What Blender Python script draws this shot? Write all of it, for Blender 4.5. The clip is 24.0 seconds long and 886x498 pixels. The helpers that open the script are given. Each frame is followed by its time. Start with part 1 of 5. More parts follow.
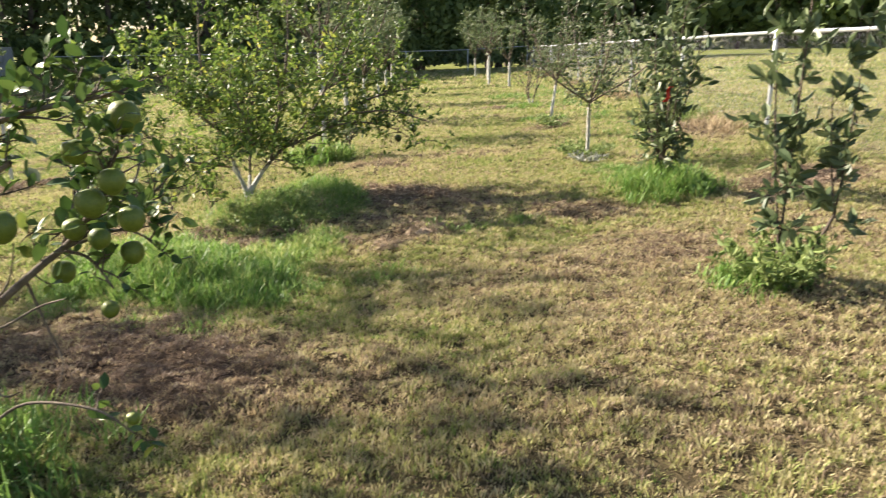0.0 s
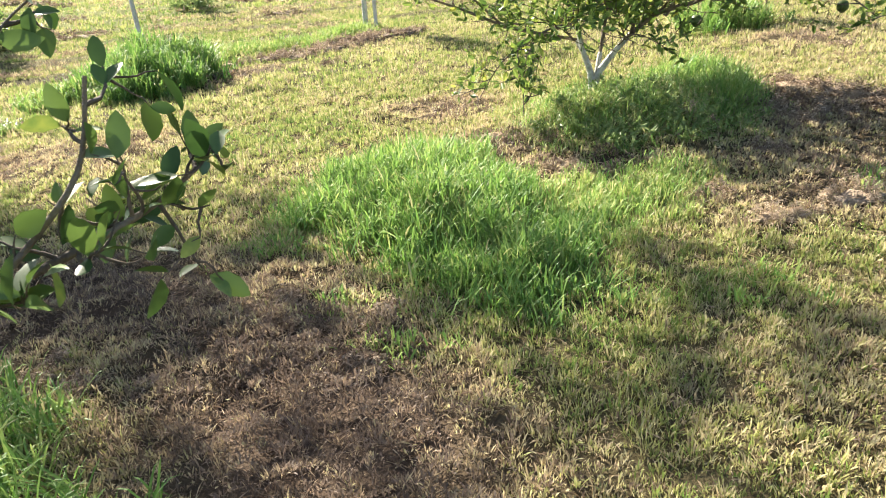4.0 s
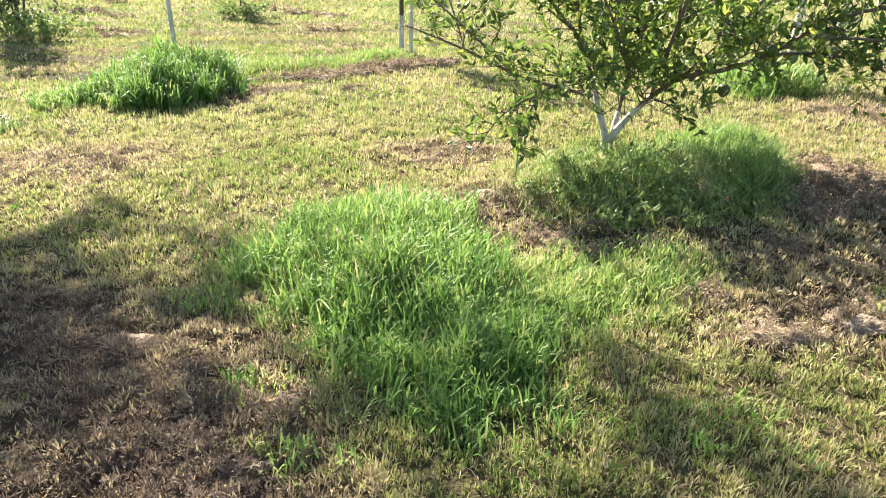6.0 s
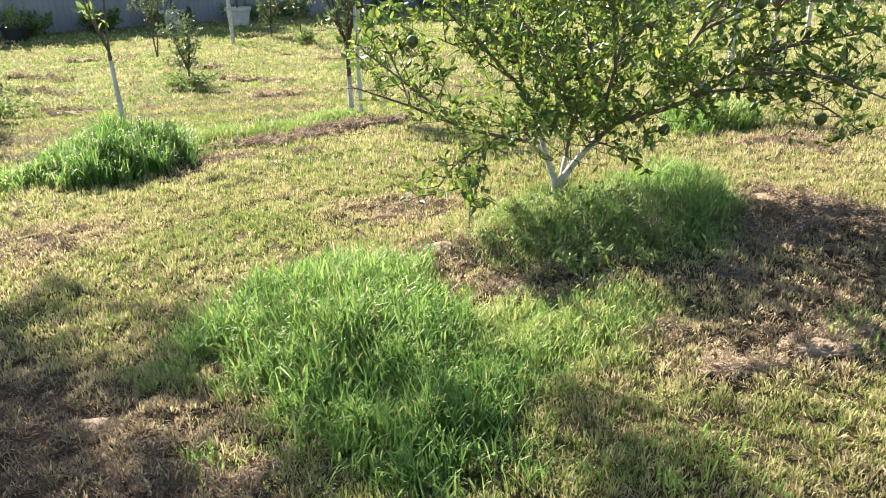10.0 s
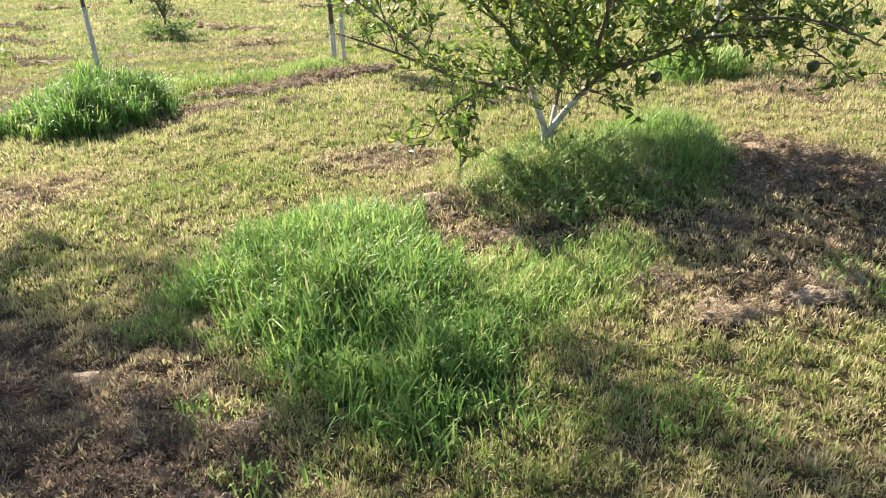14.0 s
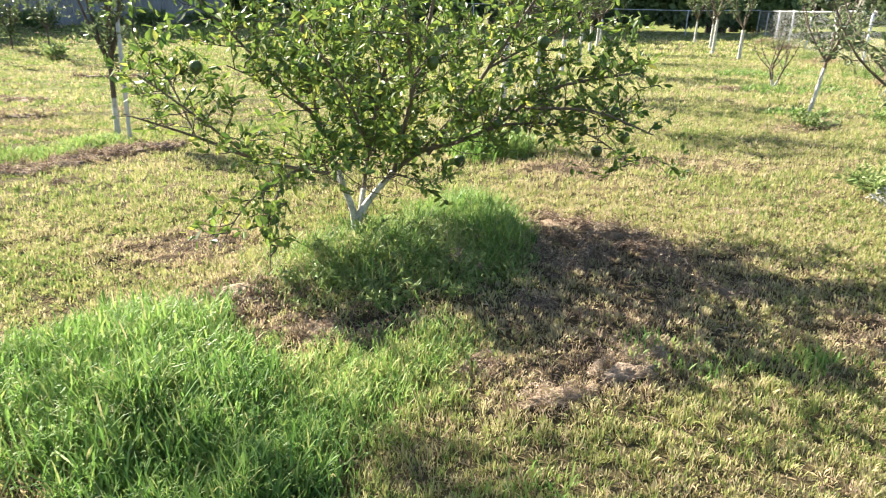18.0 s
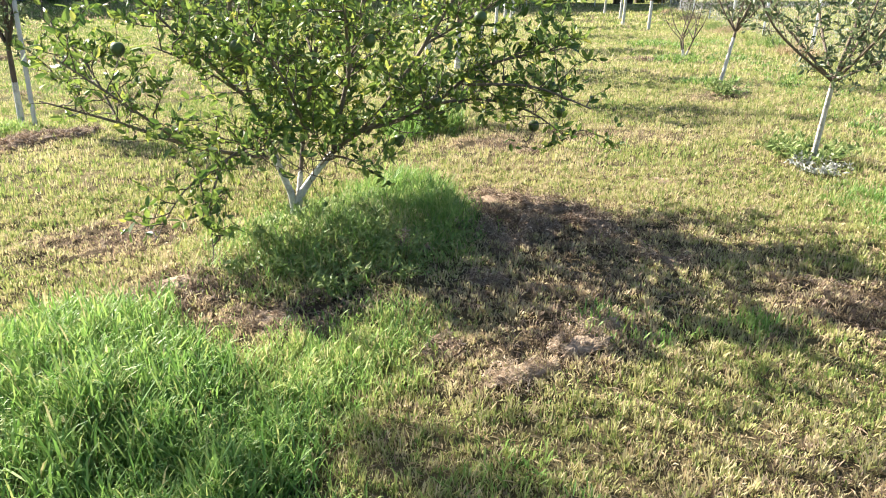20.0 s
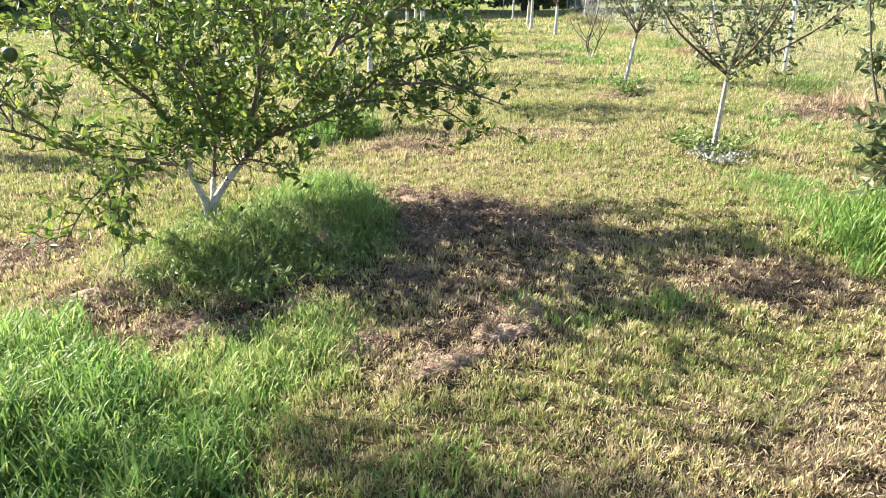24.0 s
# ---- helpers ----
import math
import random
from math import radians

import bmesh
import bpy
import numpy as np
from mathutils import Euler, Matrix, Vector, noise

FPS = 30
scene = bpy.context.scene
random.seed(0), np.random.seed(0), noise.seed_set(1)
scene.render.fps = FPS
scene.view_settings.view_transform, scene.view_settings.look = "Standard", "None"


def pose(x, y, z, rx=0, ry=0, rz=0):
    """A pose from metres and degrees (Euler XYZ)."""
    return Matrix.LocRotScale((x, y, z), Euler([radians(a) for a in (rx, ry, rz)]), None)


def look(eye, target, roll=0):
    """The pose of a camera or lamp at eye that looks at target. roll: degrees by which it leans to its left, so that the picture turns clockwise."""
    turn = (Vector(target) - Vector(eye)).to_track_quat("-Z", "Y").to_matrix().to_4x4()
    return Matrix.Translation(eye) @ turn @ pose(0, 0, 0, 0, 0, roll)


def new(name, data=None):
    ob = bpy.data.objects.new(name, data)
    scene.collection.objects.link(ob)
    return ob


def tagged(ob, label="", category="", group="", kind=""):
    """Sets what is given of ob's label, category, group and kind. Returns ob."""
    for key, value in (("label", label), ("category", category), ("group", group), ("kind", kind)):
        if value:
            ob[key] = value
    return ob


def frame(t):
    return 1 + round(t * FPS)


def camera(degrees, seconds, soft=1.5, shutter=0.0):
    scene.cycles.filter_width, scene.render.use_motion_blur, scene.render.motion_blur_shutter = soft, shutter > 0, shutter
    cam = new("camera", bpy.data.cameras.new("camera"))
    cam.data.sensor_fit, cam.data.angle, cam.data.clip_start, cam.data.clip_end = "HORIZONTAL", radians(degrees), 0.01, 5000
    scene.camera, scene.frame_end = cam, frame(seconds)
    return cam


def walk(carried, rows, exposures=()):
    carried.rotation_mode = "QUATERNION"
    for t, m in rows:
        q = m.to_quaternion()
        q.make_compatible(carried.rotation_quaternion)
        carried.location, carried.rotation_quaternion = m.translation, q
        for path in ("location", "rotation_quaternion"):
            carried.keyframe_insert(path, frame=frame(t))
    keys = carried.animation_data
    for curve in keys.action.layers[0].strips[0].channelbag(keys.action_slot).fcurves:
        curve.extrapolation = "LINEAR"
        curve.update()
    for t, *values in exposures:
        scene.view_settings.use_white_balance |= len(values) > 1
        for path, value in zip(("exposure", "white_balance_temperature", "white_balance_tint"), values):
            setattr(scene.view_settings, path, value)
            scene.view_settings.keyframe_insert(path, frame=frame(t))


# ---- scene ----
cam = camera(63.0, 24.0, soft=1.0, shutter=0.2)
PATH = [
    (0, (0.81, -2.328, 1.311), (1.43, -0.508, 0.758), -0.6),
    (0.5, (0.771, -2.217, 1.283), (1.127, -0.345, 0.676), -2.2),
    (1, (0.907, -1.963, 1.247), (1.208, -0.081, 0.642), -0.7),
    (1.5, (0.993, -1.731, 1.245), (1.113, 0.162, 0.61), 0.2),
    (2, (0.994, -1.41, 1.261), (1.152, 0.455, 0.557), -0.3),
    (2.5, (1.004, -1.216, 1.255), (1.16, 0.657, 0.57), -1.2),
    (3, (1.145, -0.953, 1.224), (1.008, 0.895, 0.472), -4.1),
    (3.5, (1.238, -0.719, 1.216), (0.93, 1.065, 0.365), -4.2),
    (5.5, (1.472, -0.069, 1.264), (0.865, 1.569, 0.29), -1.2),
    (6, (1.532, -0.038, 1.262), (0.999, 1.687, 0.4), 1.6),
    (6.5, (1.526, -0.04, 1.265), (0.956, 1.686, 0.43), 1.5),
    (7, (1.515, -0.028, 1.273), (0.869, 1.686, 0.469), 0.8),
    (7.5, (1.516, -0.018, 1.272), (0.841, 1.688, 0.475), 0.4),
    (8, (1.544, -0.015, 1.267), (0.982, 1.731, 0.47), 0.3),
    (8.5, (1.557, -0.012, 1.279), (1.05, 1.759, 0.5), 0.5),
    (9, (1.574, -0.018, 1.277), (1.113, 1.78, 0.533), -0.2),
    (9.5, (1.573, -0.021, 1.272), (1.132, 1.786, 0.536), -1.0),
    (10, (1.565, -0.024, 1.274), (1.109, 1.781, 0.543), -1.6),
    (10.5, (1.572, -0.027, 1.281), (1.203, 1.801, 0.56), -0.9),
    (12.5, (1.547, -0.029, 1.282), (1.304, 1.831, 0.588), -0.3),
    (13, (1.525, -0.006, 1.243), (1.219, 1.799, 0.438), -0.9),
    (13.5, (1.521, -0.008, 1.253), (1.157, 1.768, 0.409), -1.1),
    (14, (1.522, -0.008, 1.253), (1.121, 1.757, 0.401), -1.4),
    (14.5, (1.523, -0.006, 1.252), (1.118, 1.755, 0.394), -1.4),
    (15, (1.528, -0.007, 1.255), (1.121, 1.753, 0.398), -1.6),
    (15.5, (1.525, -0.004, 1.256), (1.119, 1.76, 0.407), -1.6),
    (16, (1.526, 0.003, 1.259), (1.126, 1.772, 0.416), -1.6),
    (16.5, (1.549, -0.006, 1.26), (1.189, 1.785, 0.445), -0.9),
    (17, (1.58, -0.019, 1.268), (1.287, 1.806, 0.505), -0.1),
    (17.5, (1.566, 0.021, 1.277), (1.485, 1.877, 0.536), 1.5),
    (18, (1.439, 0.117, 1.297), (1.574, 1.996, 0.625), 2.3),
    (18.5, (1.385, 0.156, 1.297), (1.727, 1.987, 0.568), 3.9),
    (19, (1.374, 0.172, 1.303), (1.834, 1.97, 0.556), 4.4),
    (19.5, (1.341, 0.178, 1.312), (1.725, 1.993, 0.564), 2.7),
    (21.5, (1.287, 0.118, 1.268), (1.615, 1.98, 0.615), 1.4),
    (22, (1.29, 0.119, 1.269), (1.711, 1.961, 0.615), 2.4),
    (22.5, (1.3, 0.128, 1.261), (1.765, 1.957, 0.597), 2.9),
    (23, (1.291, 0.134, 1.254), (1.778, 1.95, 0.57), 2.9),
    (23.5, (1.311, 0.129, 1.251), (1.836, 1.929, 0.553), 2.6),
    (24, (1.313, 0.142, 1.258), (1.874, 1.93, 0.558), 1.6),
]
EXPOSURES = [(0, 1.83, 6800, 16), (1, 2.11, 6800, 16), (2, 2.38, 6700, 15.5), (3.5, 2.36, 6600, 13), (5, 2.44, 6550, 12.5), (9, 2.25, 6500, 13), (12.5, 2.18, 6500, 13.5), (13.5, 2.08, 6500, 13.5), (15, 2.11, 6500, 13.5), (17, 2.28, 6450, 13.5), (24, 2.27, 6250, 17.5)]
walk(cam, [(t, look(eye, target, roll)) for t, eye, target, roll in PATH], EXPOSURES)

# ---- light ----
SUN_FROM = Vector((-0.74, 0.67, 0.0)).normalized()
SUN_UP = radians(31)
world = bpy.data.worlds.new("world")
scene.world = world
world.use_nodes = True
wn = world.node_tree
sky = wn.nodes.new("ShaderNodeTexSky")
sky.sky_type, sky.sun_disc = "NISHITA", False
sky.sun_elevation, sky.sun_rotation = SUN_UP, math.atan2(SUN_FROM.x, SUN_FROM.y)
wn.links.new(sky.outputs[0], wn.nodes["Background"].inputs[0])
wn.nodes["Background"].inputs[1].default_value = 0.058
sun = new("sun", bpy.data.lights.new("sun", "SUN"))
sun.data.energy, sun.data.angle, sun.data.color = 5.0, radians(0.5), (1.0, 0.93, 0.80)
toward = Vector((SUN_FROM.x * math.cos(SUN_UP), SUN_FROM.y * math.cos(SUN_UP), math.sin(SUN_UP)))
sun.matrix_world = look(toward * 50, (0, 0, 0))


# ---- materials ----
def material(name, c1, c2, rough=0.7, scale=8.0, bump=0.0, detail_scale=60.0, glow=0.0, metal=0.0, islands=0.0, spec=0.3, c3=None, per_object=False):
    """Two colours mixed by coarse and fine noise; glow: share of light let through (leaves); islands: share of per-piece variation."""
    m = bpy.data.materials.new(name)
    m.use_nodes = True
    nt = m.node_tree
    b = nt.nodes["Principled BSDF"]
    geo = nt.nodes.new("ShaderNodeNewGeometry")
    n1 = nt.nodes.new("ShaderNodeTexNoise")
    n1.inputs["Scale"].default_value, n1.inputs["Detail"].default_value = scale, 6
    n2 = nt.nodes.new("ShaderNodeTexNoise")
    n2.inputs["Scale"].default_value, n2.inputs["Detail"].default_value = detail_scale, 4
    for n in (n1, n2):
        nt.links.new(geo.outputs["Position"], n.inputs["Vector"])
    mean = nt.nodes.new("ShaderNodeMath")
    mean.operation = "MULTIPLY_ADD"
    nt.links.new(n2.outputs[0], mean.inputs[0])
    mean.inputs[1].default_value = 0.5
    half = nt.nodes.new("ShaderNodeMath")
    half.operation = "MULTIPLY_ADD"
    nt.links.new(n1.outputs[0], half.inputs[0])
    half.inputs[1].default_value, half.inputs[2].default_value = 1.2, -0.35
    nt.links.new(half.outputs[0], mean.inputs[2])
    out = mean
    if islands:
        isl = nt.nodes.new("ShaderNodeMix")
        isl.inputs[0].default_value = islands
        nt.links.new(mean.outputs[0], isl.inputs[2])
        nt.links.new(geo.outputs["Random Per Island"], isl.inputs[3])
        out = isl
        if per_object:
            info = nt.nodes.new("ShaderNodeObjectInfo")
            nt.links.new(info.outputs["Random"], isl.inputs[3])
    ramp = nt.nodes.new("ShaderNodeValToRGB")
    ramp.color_ramp.elements[0].position, ramp.color_ramp.elements[0].color = 0.2, (*c1, 1)
    ramp.color_ramp.elements[1].position, ramp.color_ramp.elements[1].color = 0.8, (*c2, 1)
    if c3:
        e = ramp.color_ramp.elements.new(0.93)
        e.color = (*c3, 1)
    nt.links.new(out.outputs[0], ramp.inputs[0])
    nt.links.new(ramp.outputs[0], b.inputs["Base Color"])
    b.inputs["Roughness"].default_value, b.inputs["Metallic"].default_value = rough, metal
    b.inputs["Specular IOR Level"].default_value = spec
    if bump:
        bp = nt.nodes.new("ShaderNodeBump")
        bp.inputs["Strength"].default_value, bp.inputs["Distance"].default_value = bump, 0.02
        nt.links.new(n2.outputs[0], bp.inputs["Height"])
        nt.links.new(bp.outputs[0], b.inputs["Normal"])
    if glow:
        tr = nt.nodes.new("ShaderNodeBsdfTranslucent")
        nt.links.new(ramp.outputs[0], tr.inputs[0])
        mix = nt.nodes.new("ShaderNodeMixShader")
        mix.inputs[0].default_value = glow
        nt.links.new(b.outputs[0], mix.inputs[1])
        nt.links.new(tr.outputs[0], mix.inputs[2])
        nt.links.new(mix.outputs[0], nt.nodes["Material Output"].inputs[0])
    return m


def toned(name, stops, rough=0.6, glow=0.4, spec=0.3):
    """Blades coloured by a value of their own, "tone", along a row of colours from fresh to dead."""
    m = bpy.data.materials.new(name)
    m.use_nodes = True
    nt = m.node_tree
    b = nt.nodes["Principled BSDF"]
    att = nt.nodes.new("ShaderNodeAttribute")
    att.attribute_name = "tone"
    geo = nt.nodes.new("ShaderNodeNewGeometry")
    fine = nt.nodes.new("ShaderNodeTexNoise")
    fine.inputs["Scale"].default_value, fine.inputs["Detail"].default_value = 140, 3
    nt.links.new(geo.outputs["Position"], fine.inputs["Vector"])
    add = nt.nodes.new("ShaderNodeMath")
    add.operation = "MULTIPLY_ADD"
    nt.links.new(fine.outputs[0], add.inputs[0])
    add.inputs[1].default_value = 0.16
    low = nt.nodes.new("ShaderNodeMath")
    low.operation = "SUBTRACT"
    nt.links.new(att.outputs["Fac"], low.inputs[0])
    low.inputs[1].default_value = 0.08
    nt.links.new(low.outputs[0], add.inputs[2])
    ramp = nt.nodes.new("ShaderNodeValToRGB")
    el = ramp.color_ramp.elements
    el[0].position, el[0].color = stops[0][0], (*stops[0][1], 1)
    el[1].position, el[1].color = stops[-1][0], (*stops[-1][1], 1)
    for at, c in stops[1:-1]:
        el.new(at).color = (*c, 1)
    nt.links.new(add.outputs[0], ramp.inputs[0])
    nt.links.new(ramp.outputs[0], b.inputs["Base Color"])
    b.inputs["Roughness"].default_value, b.inputs["Specular IOR Level"].default_value = rough, spec
    tr = nt.nodes.new("ShaderNodeBsdfTranslucent")
    nt.links.new(ramp.outputs[0], tr.inputs[0])
    mix = nt.nodes.new("ShaderNodeMixShader")
    mix.inputs[0].default_value = glow
    nt.links.new(b.outputs[0], mix.inputs[1])
    nt.links.new(tr.outputs[0], mix.inputs[2])
    nt.links.new(mix.outputs[0], nt.nodes["Material Output"].inputs[0])
    return m


TURF = toned("turf_blades", ((0.0, (0.115, 0.205, 0.042)), (0.2, (0.21, 0.265, 0.07)), (0.4, (0.375, 0.37, 0.135)), (0.55, (0.50, 0.445, 0.255)), (0.68, (0.42, 0.33, 0.19)), (0.82, (0.25, 0.185, 0.13)), (1.0, (0.15, 0.112, 0.085))), glow=0.42)
LUSH = toned("lush_blades", ((0.0, (0.04, 0.11, 0.022)), (0.3, (0.11, 0.225, 0.042)), (0.6, (0.21, 0.34, 0.075)), (0.85, (0.34, 0.40, 0.115)), (1.0, (0.46, 0.42, 0.19))), 0.52, 0.42, 0.35)
LAWN = material("lawn_blades", (0.17, 0.225, 0.058), (0.475, 0.475, 0.19), 0.6, 1.3, glow=0.4, islands=0.7, c3=(0.74, 0.66, 0.46))
DEAD = material("dead_blades", (0.12, 0.082, 0.056), (0.45, 0.345, 0.24), 0.75, 2.0, glow=0.2, islands=0.75, c3=(0.66, 0.55, 0.40))
GREEN = material("green_blades", (0.07, 0.16, 0.03), (0.27, 0.40, 0.092), 0.46, 2.0, glow=0.42, islands=0.78, spec=0.45, c3=(0.43, 0.46, 0.15))
DEEP = material("deep_green_blades", (0.09, 0.17, 0.035), (0.28, 0.36, 0.10), 0.42, 2.0, glow=0.4, islands=0.7, spec=0.4, c3=(0.50, 0.44, 0.22))
THATCH = material("thatch_strands", (0.24, 0.17, 0.095), (0.52, 0.42, 0.26), 0.8, 1.6, glow=0.15, islands=0.6)
STRAW = material("straw", (0.25, 0.18, 0.115), (0.50, 0.40, 0.28), 0.8, 5.0, glow=0.15, islands=0.6)
LIMELEAF = material("lime_leaf", (0.06, 0.115, 0.022), (0.22, 0.30, 0.058), 0.45, 3.0, glow=0.38, islands=0.78, spec=0.45, c3=(0.54, 0.51, 0.10))
LEMONLEAF = material("lemon_leaf", (0.04, 0.085, 0.02), (0.115, 0.18, 0.04), 0.46, 4.0, glow=0.22, islands=0.7, spec=0.35, c3=(0.34, 0.36, 0.07))
LEMONSINGLE = material("lemon_leaf_single", (0.04, 0.085, 0.02), (0.115, 0.18, 0.04), 0.46, 4.0, glow=0.22, islands=0.7, spec=0.35, c3=(0.34, 0.36, 0.07), per_object=True)
DARKLEAF = material("dull_leaf", (0.065, 0.10, 0.04), (0.17, 0.21, 0.09), 0.5, 4.0, glow=0.3, islands=0.65, spec=0.5, c3=(0.30, 0.34, 0.16))
WEED = material("weed_leaf", (0.13, 0.20, 0.055), (0.30, 0.36, 0.13), 0.5, 4.0, glow=0.35, islands=0.65)
PALEWEED = material("pale_weed_leaf", (0.30, 0.31, 0.27), (0.50, 0.50, 0.44), 0.9, 6.0, glow=0.15, islands=0.5, spec=0.05)
WOODSLEAF = material("woods_leaf", (0.06, 0.10, 0.03), (0.20, 0.26, 0.09), 0.6, 0.4, glow=0.3, islands=0.55)
BARK = material("bark", (0.085, 0.065, 0.048), (0.21, 0.17, 0.125), 0.85, 18.0, 0.5, 120)
DARKBARK = material("dark_bark", (0.05, 0.04, 0.03), (0.15, 0.115, 0.085), 0.85, 9.0, 0.5, 90)
WHITEWASH = material("white_trunk_paint", (0.26, 0.245, 0.21), (0.62, 0.605, 0.57), 0.8, 16.0, 0.5, 70)
FRUIT = material("green_fruit", (0.03, 0.06, 0.012), (0.075, 0.11, 0.025), 0.45, 12.0, 0.10, 160, spec=0.4)
LEMON = material("unripe_lemon", (0.065, 0.10, 0.012), (0.165, 0.20, 0.027), 0.48, 9.0, 0.12, 160, spec=0.4)
STEEL = material("galvanised_steel", (0.40, 0.415, 0.42), (0.55, 0.56, 0.57), 0.45, 20.0, 0.05, 90, metal=0.7)
GREYWOOD = material("weathered_grey_wood", (0.34, 0.33, 0.31), (0.55, 0.54, 0.51), 0.85, 10.0, 0.3, 90)
WIRE = material("weathered_wire", (0.20, 0.205, 0.20), (0.30, 0.30, 0.295), 0.6, 20.0, metal=0.3)
CONCRETE = material("pale_planter_concrete", (0.42, 0.40, 0.36), (0.60, 0.58, 0.53), 0.85, 5.0, 0.2, 60)
PALECLOD = material("matted_straw", (0.19, 0.14, 0.09), (0.38, 0.29, 0.20), 0.95, 14.0, 0.9, 110)
CLOD = material("matted_grass", (0.11, 0.078, 0.05), (0.30, 0.22, 0.145), 0.95, 14.0, 0.9, 110)
SOIL = material("dark_soil", (0.06, 0.045, 0.035), (0.16, 0.12, 0.09), 0.9, 6.0, 0.6, 60)
BLACKPLASTIC = material("black_plastic", (0.012, 0.012, 0.013), (0.03, 0.03, 0.032), 0.45, 8.0)
WALLPAINT = material("grey_fence_paint", (0.20, 0.205, 0.21), (0.28, 0.285, 0.29), 0.6, 1.2, 0.05, 30)
REDCLOTH = material("red_ribbon", (0.45, 0.03, 0.02), (0.62, 0.06, 0.03), 0.7, 20.0)


# ---- mesh helpers ----
def mesh_object(name, verts, faces, mat, parent=None, label="", smooth=False):
    me = bpy.data.meshes.new(name)
    me.from_pydata(verts, [], faces)
    if smooth:
        me.polygons.foreach_set("use_smooth", np.ones(len(me.polygons), dtype=bool))
    me.materials.append(mat)
    ob = new(name, me)
    ob.parent = parent
    if label:
        tagged(ob, label)
    return ob


def part(name, bm, mat, parent, label=""):
    me = bpy.data.meshes.new(name)
    bm.to_mesh(me)
    bm.free()
    me.materials.append(mat)
    ob = new(name, me)
    ob.parent = parent
    if label:
        tagged(ob, label)
    return ob


def thing(name, x, y, z, label, category, group=""):
    ob = new(name)
    ob.location = (x, y, z)
    ob.empty_display_size = 0.1
    return tagged(ob, label, category, group)


# ---- the lie of the land ----
def fall(x, y):
    d = ((x - 1.55) * 0.048 - (y + 0.53) * 0.031) / 0.057
    low = -7 - 3 * (1 - np.exp(np.minimum(d + 7, 0) / 3))
    high = 3 + 4 * (1 - np.exp(-np.maximum(d - 3, 0) / 4))
    return 0.057 * np.where(d < -7, low, np.where(d > 3, high, d))


MOUNDS = [(1.45, 3.72, 0.70, 0.11), (2.2, 2.5, 0.45, 0.05), (-0.05, 0.2, 0.5, 0.05), (-2.9, 6.6, 0.8, 0.07), (4.45, 2.9, 0.6, 0.06), (5.0, 4.8, 0.5, 0.06), (-1.5, 7.9, 0.6, 0.05), (3.5, 0.45, 0.45, 0.05)]


def lumps(x, y):
    a = np.sin(x * 5.1 + 1.3 * np.sin(y * 3.7)) * np.sin(y * 4.3 + 1.1 * np.sin(x * 2.9))
    b = np.sin(x * 13.7 + y * 7.1) * np.sin(y * 15.3 - x * 5.9)
    return 0.010 * a + 0.006 * b


def height(x, y):
    x, y = np.asarray(x, float), np.asarray(y, float)
    z = fall(x, y) + lumps(x, y)
    for mx, my, r, h in MOUNDS:
        z = z + h * np.exp(-((x - mx) ** 2 + (y - my) ** 2) / (r * r))
    return z


def ground_z(x, y):
    return float(height(x, y))


# brown, dried-off patches of the lawn: x, y, radii, turn, strength
PATCHES = [(2.9, 0.0, 1.5, 1.0, 0.0, 0.42), (2.6, 1.3, 1.3, 0.6, 0.2, 0.34), (4.6, 1.2, 0.8, 0.5, 0.3, 0.4), (0.45, 0.95, 1.0, 0.55, -0.6, 1.0), (0.0, 1.6, 0.5, 0.4, 0.0, 0.7), (1.25, 0.5, 0.95, 0.40, -0.6, 0.55), (2.65, 3.85, 0.95, 0.6, -0.6, 0.62), (2.3, 4.1, 0.4, 0.6, -0.3, 0.9), (2.35, 3.0, 0.7, 0.5, 0.0, 0.5), (2.2, 2.5, 0.5, 0.3, 0.3, 0.8), (-0.5, 1.5, 0.8, 0.5, -0.2, 1.0), (1.2, 2.95, 0.5, 0.2, 0.0, 0.9), (3.6, 2.6, 0.5, 0.3, -0.7, 0.8),
           (0.75, 3.3, 0.45, 0.3, 0.4, 0.9), (0.1, 4.3, 0.5, 0.35, 0.3, 0.75), (-2.3, 3.2, 0.9, 0.5, 0.7, 0.75), (-2.2, 5.7, 0.7, 0.2, 0.9, 0.9), (-1.5, 7.3, 0.6, 0.3, 0.6, 0.9), (5.8, 2.6, 0.9, 0.5, 0.2, 0.9), (7.6, 6.4, 1.5, 0.35, 1.2, 0.85),
           (3.6, 1.4, 0.7, 0.4, 0.5, 0.5), (7.0, 6.2, 0.6, 0.35, 0.9, 0.8), (6.1, 8.2, 0.5, 0.3, 0.3, 0.8), (4.2, 6.4, 0.9, 0.4, -0.3, 0.5), (2.9, 6.3, 0.4, 0.3, 0.0, 0.8), (-3.5, 12.5, 2.0, 0.6, 0.4, 0.5), (-5.0, 15.5, 2.5, 0.6, 0.4, 0.6), (7.3, 12.6, 0.8, 0.4, 0.0, 0.8)]


def dryness(x, y):
    s = np.zeros_like(np.asarray(x, float))
    for px, py, a, b, turn, k in PATCHES:
        u = (x - px) * math.cos(turn) + (y - py) * math.sin(turn)
        v = -(x - px) * math.sin(turn) + (y - py) * math.cos(turn)
        s = np.maximum(s, k * np.exp(-((u / a) ** 2 + (v / b) ** 2) ** 1.5))
    w = 0.6 * value_noise(x, y, 0.55, 1) + 0.4 * value_noise(x, y, 0.21, 2)
    s = np.maximum(s, windrow(x, y))
    return np.clip(s + 0.42 * (w - 0.42), 0, 1)


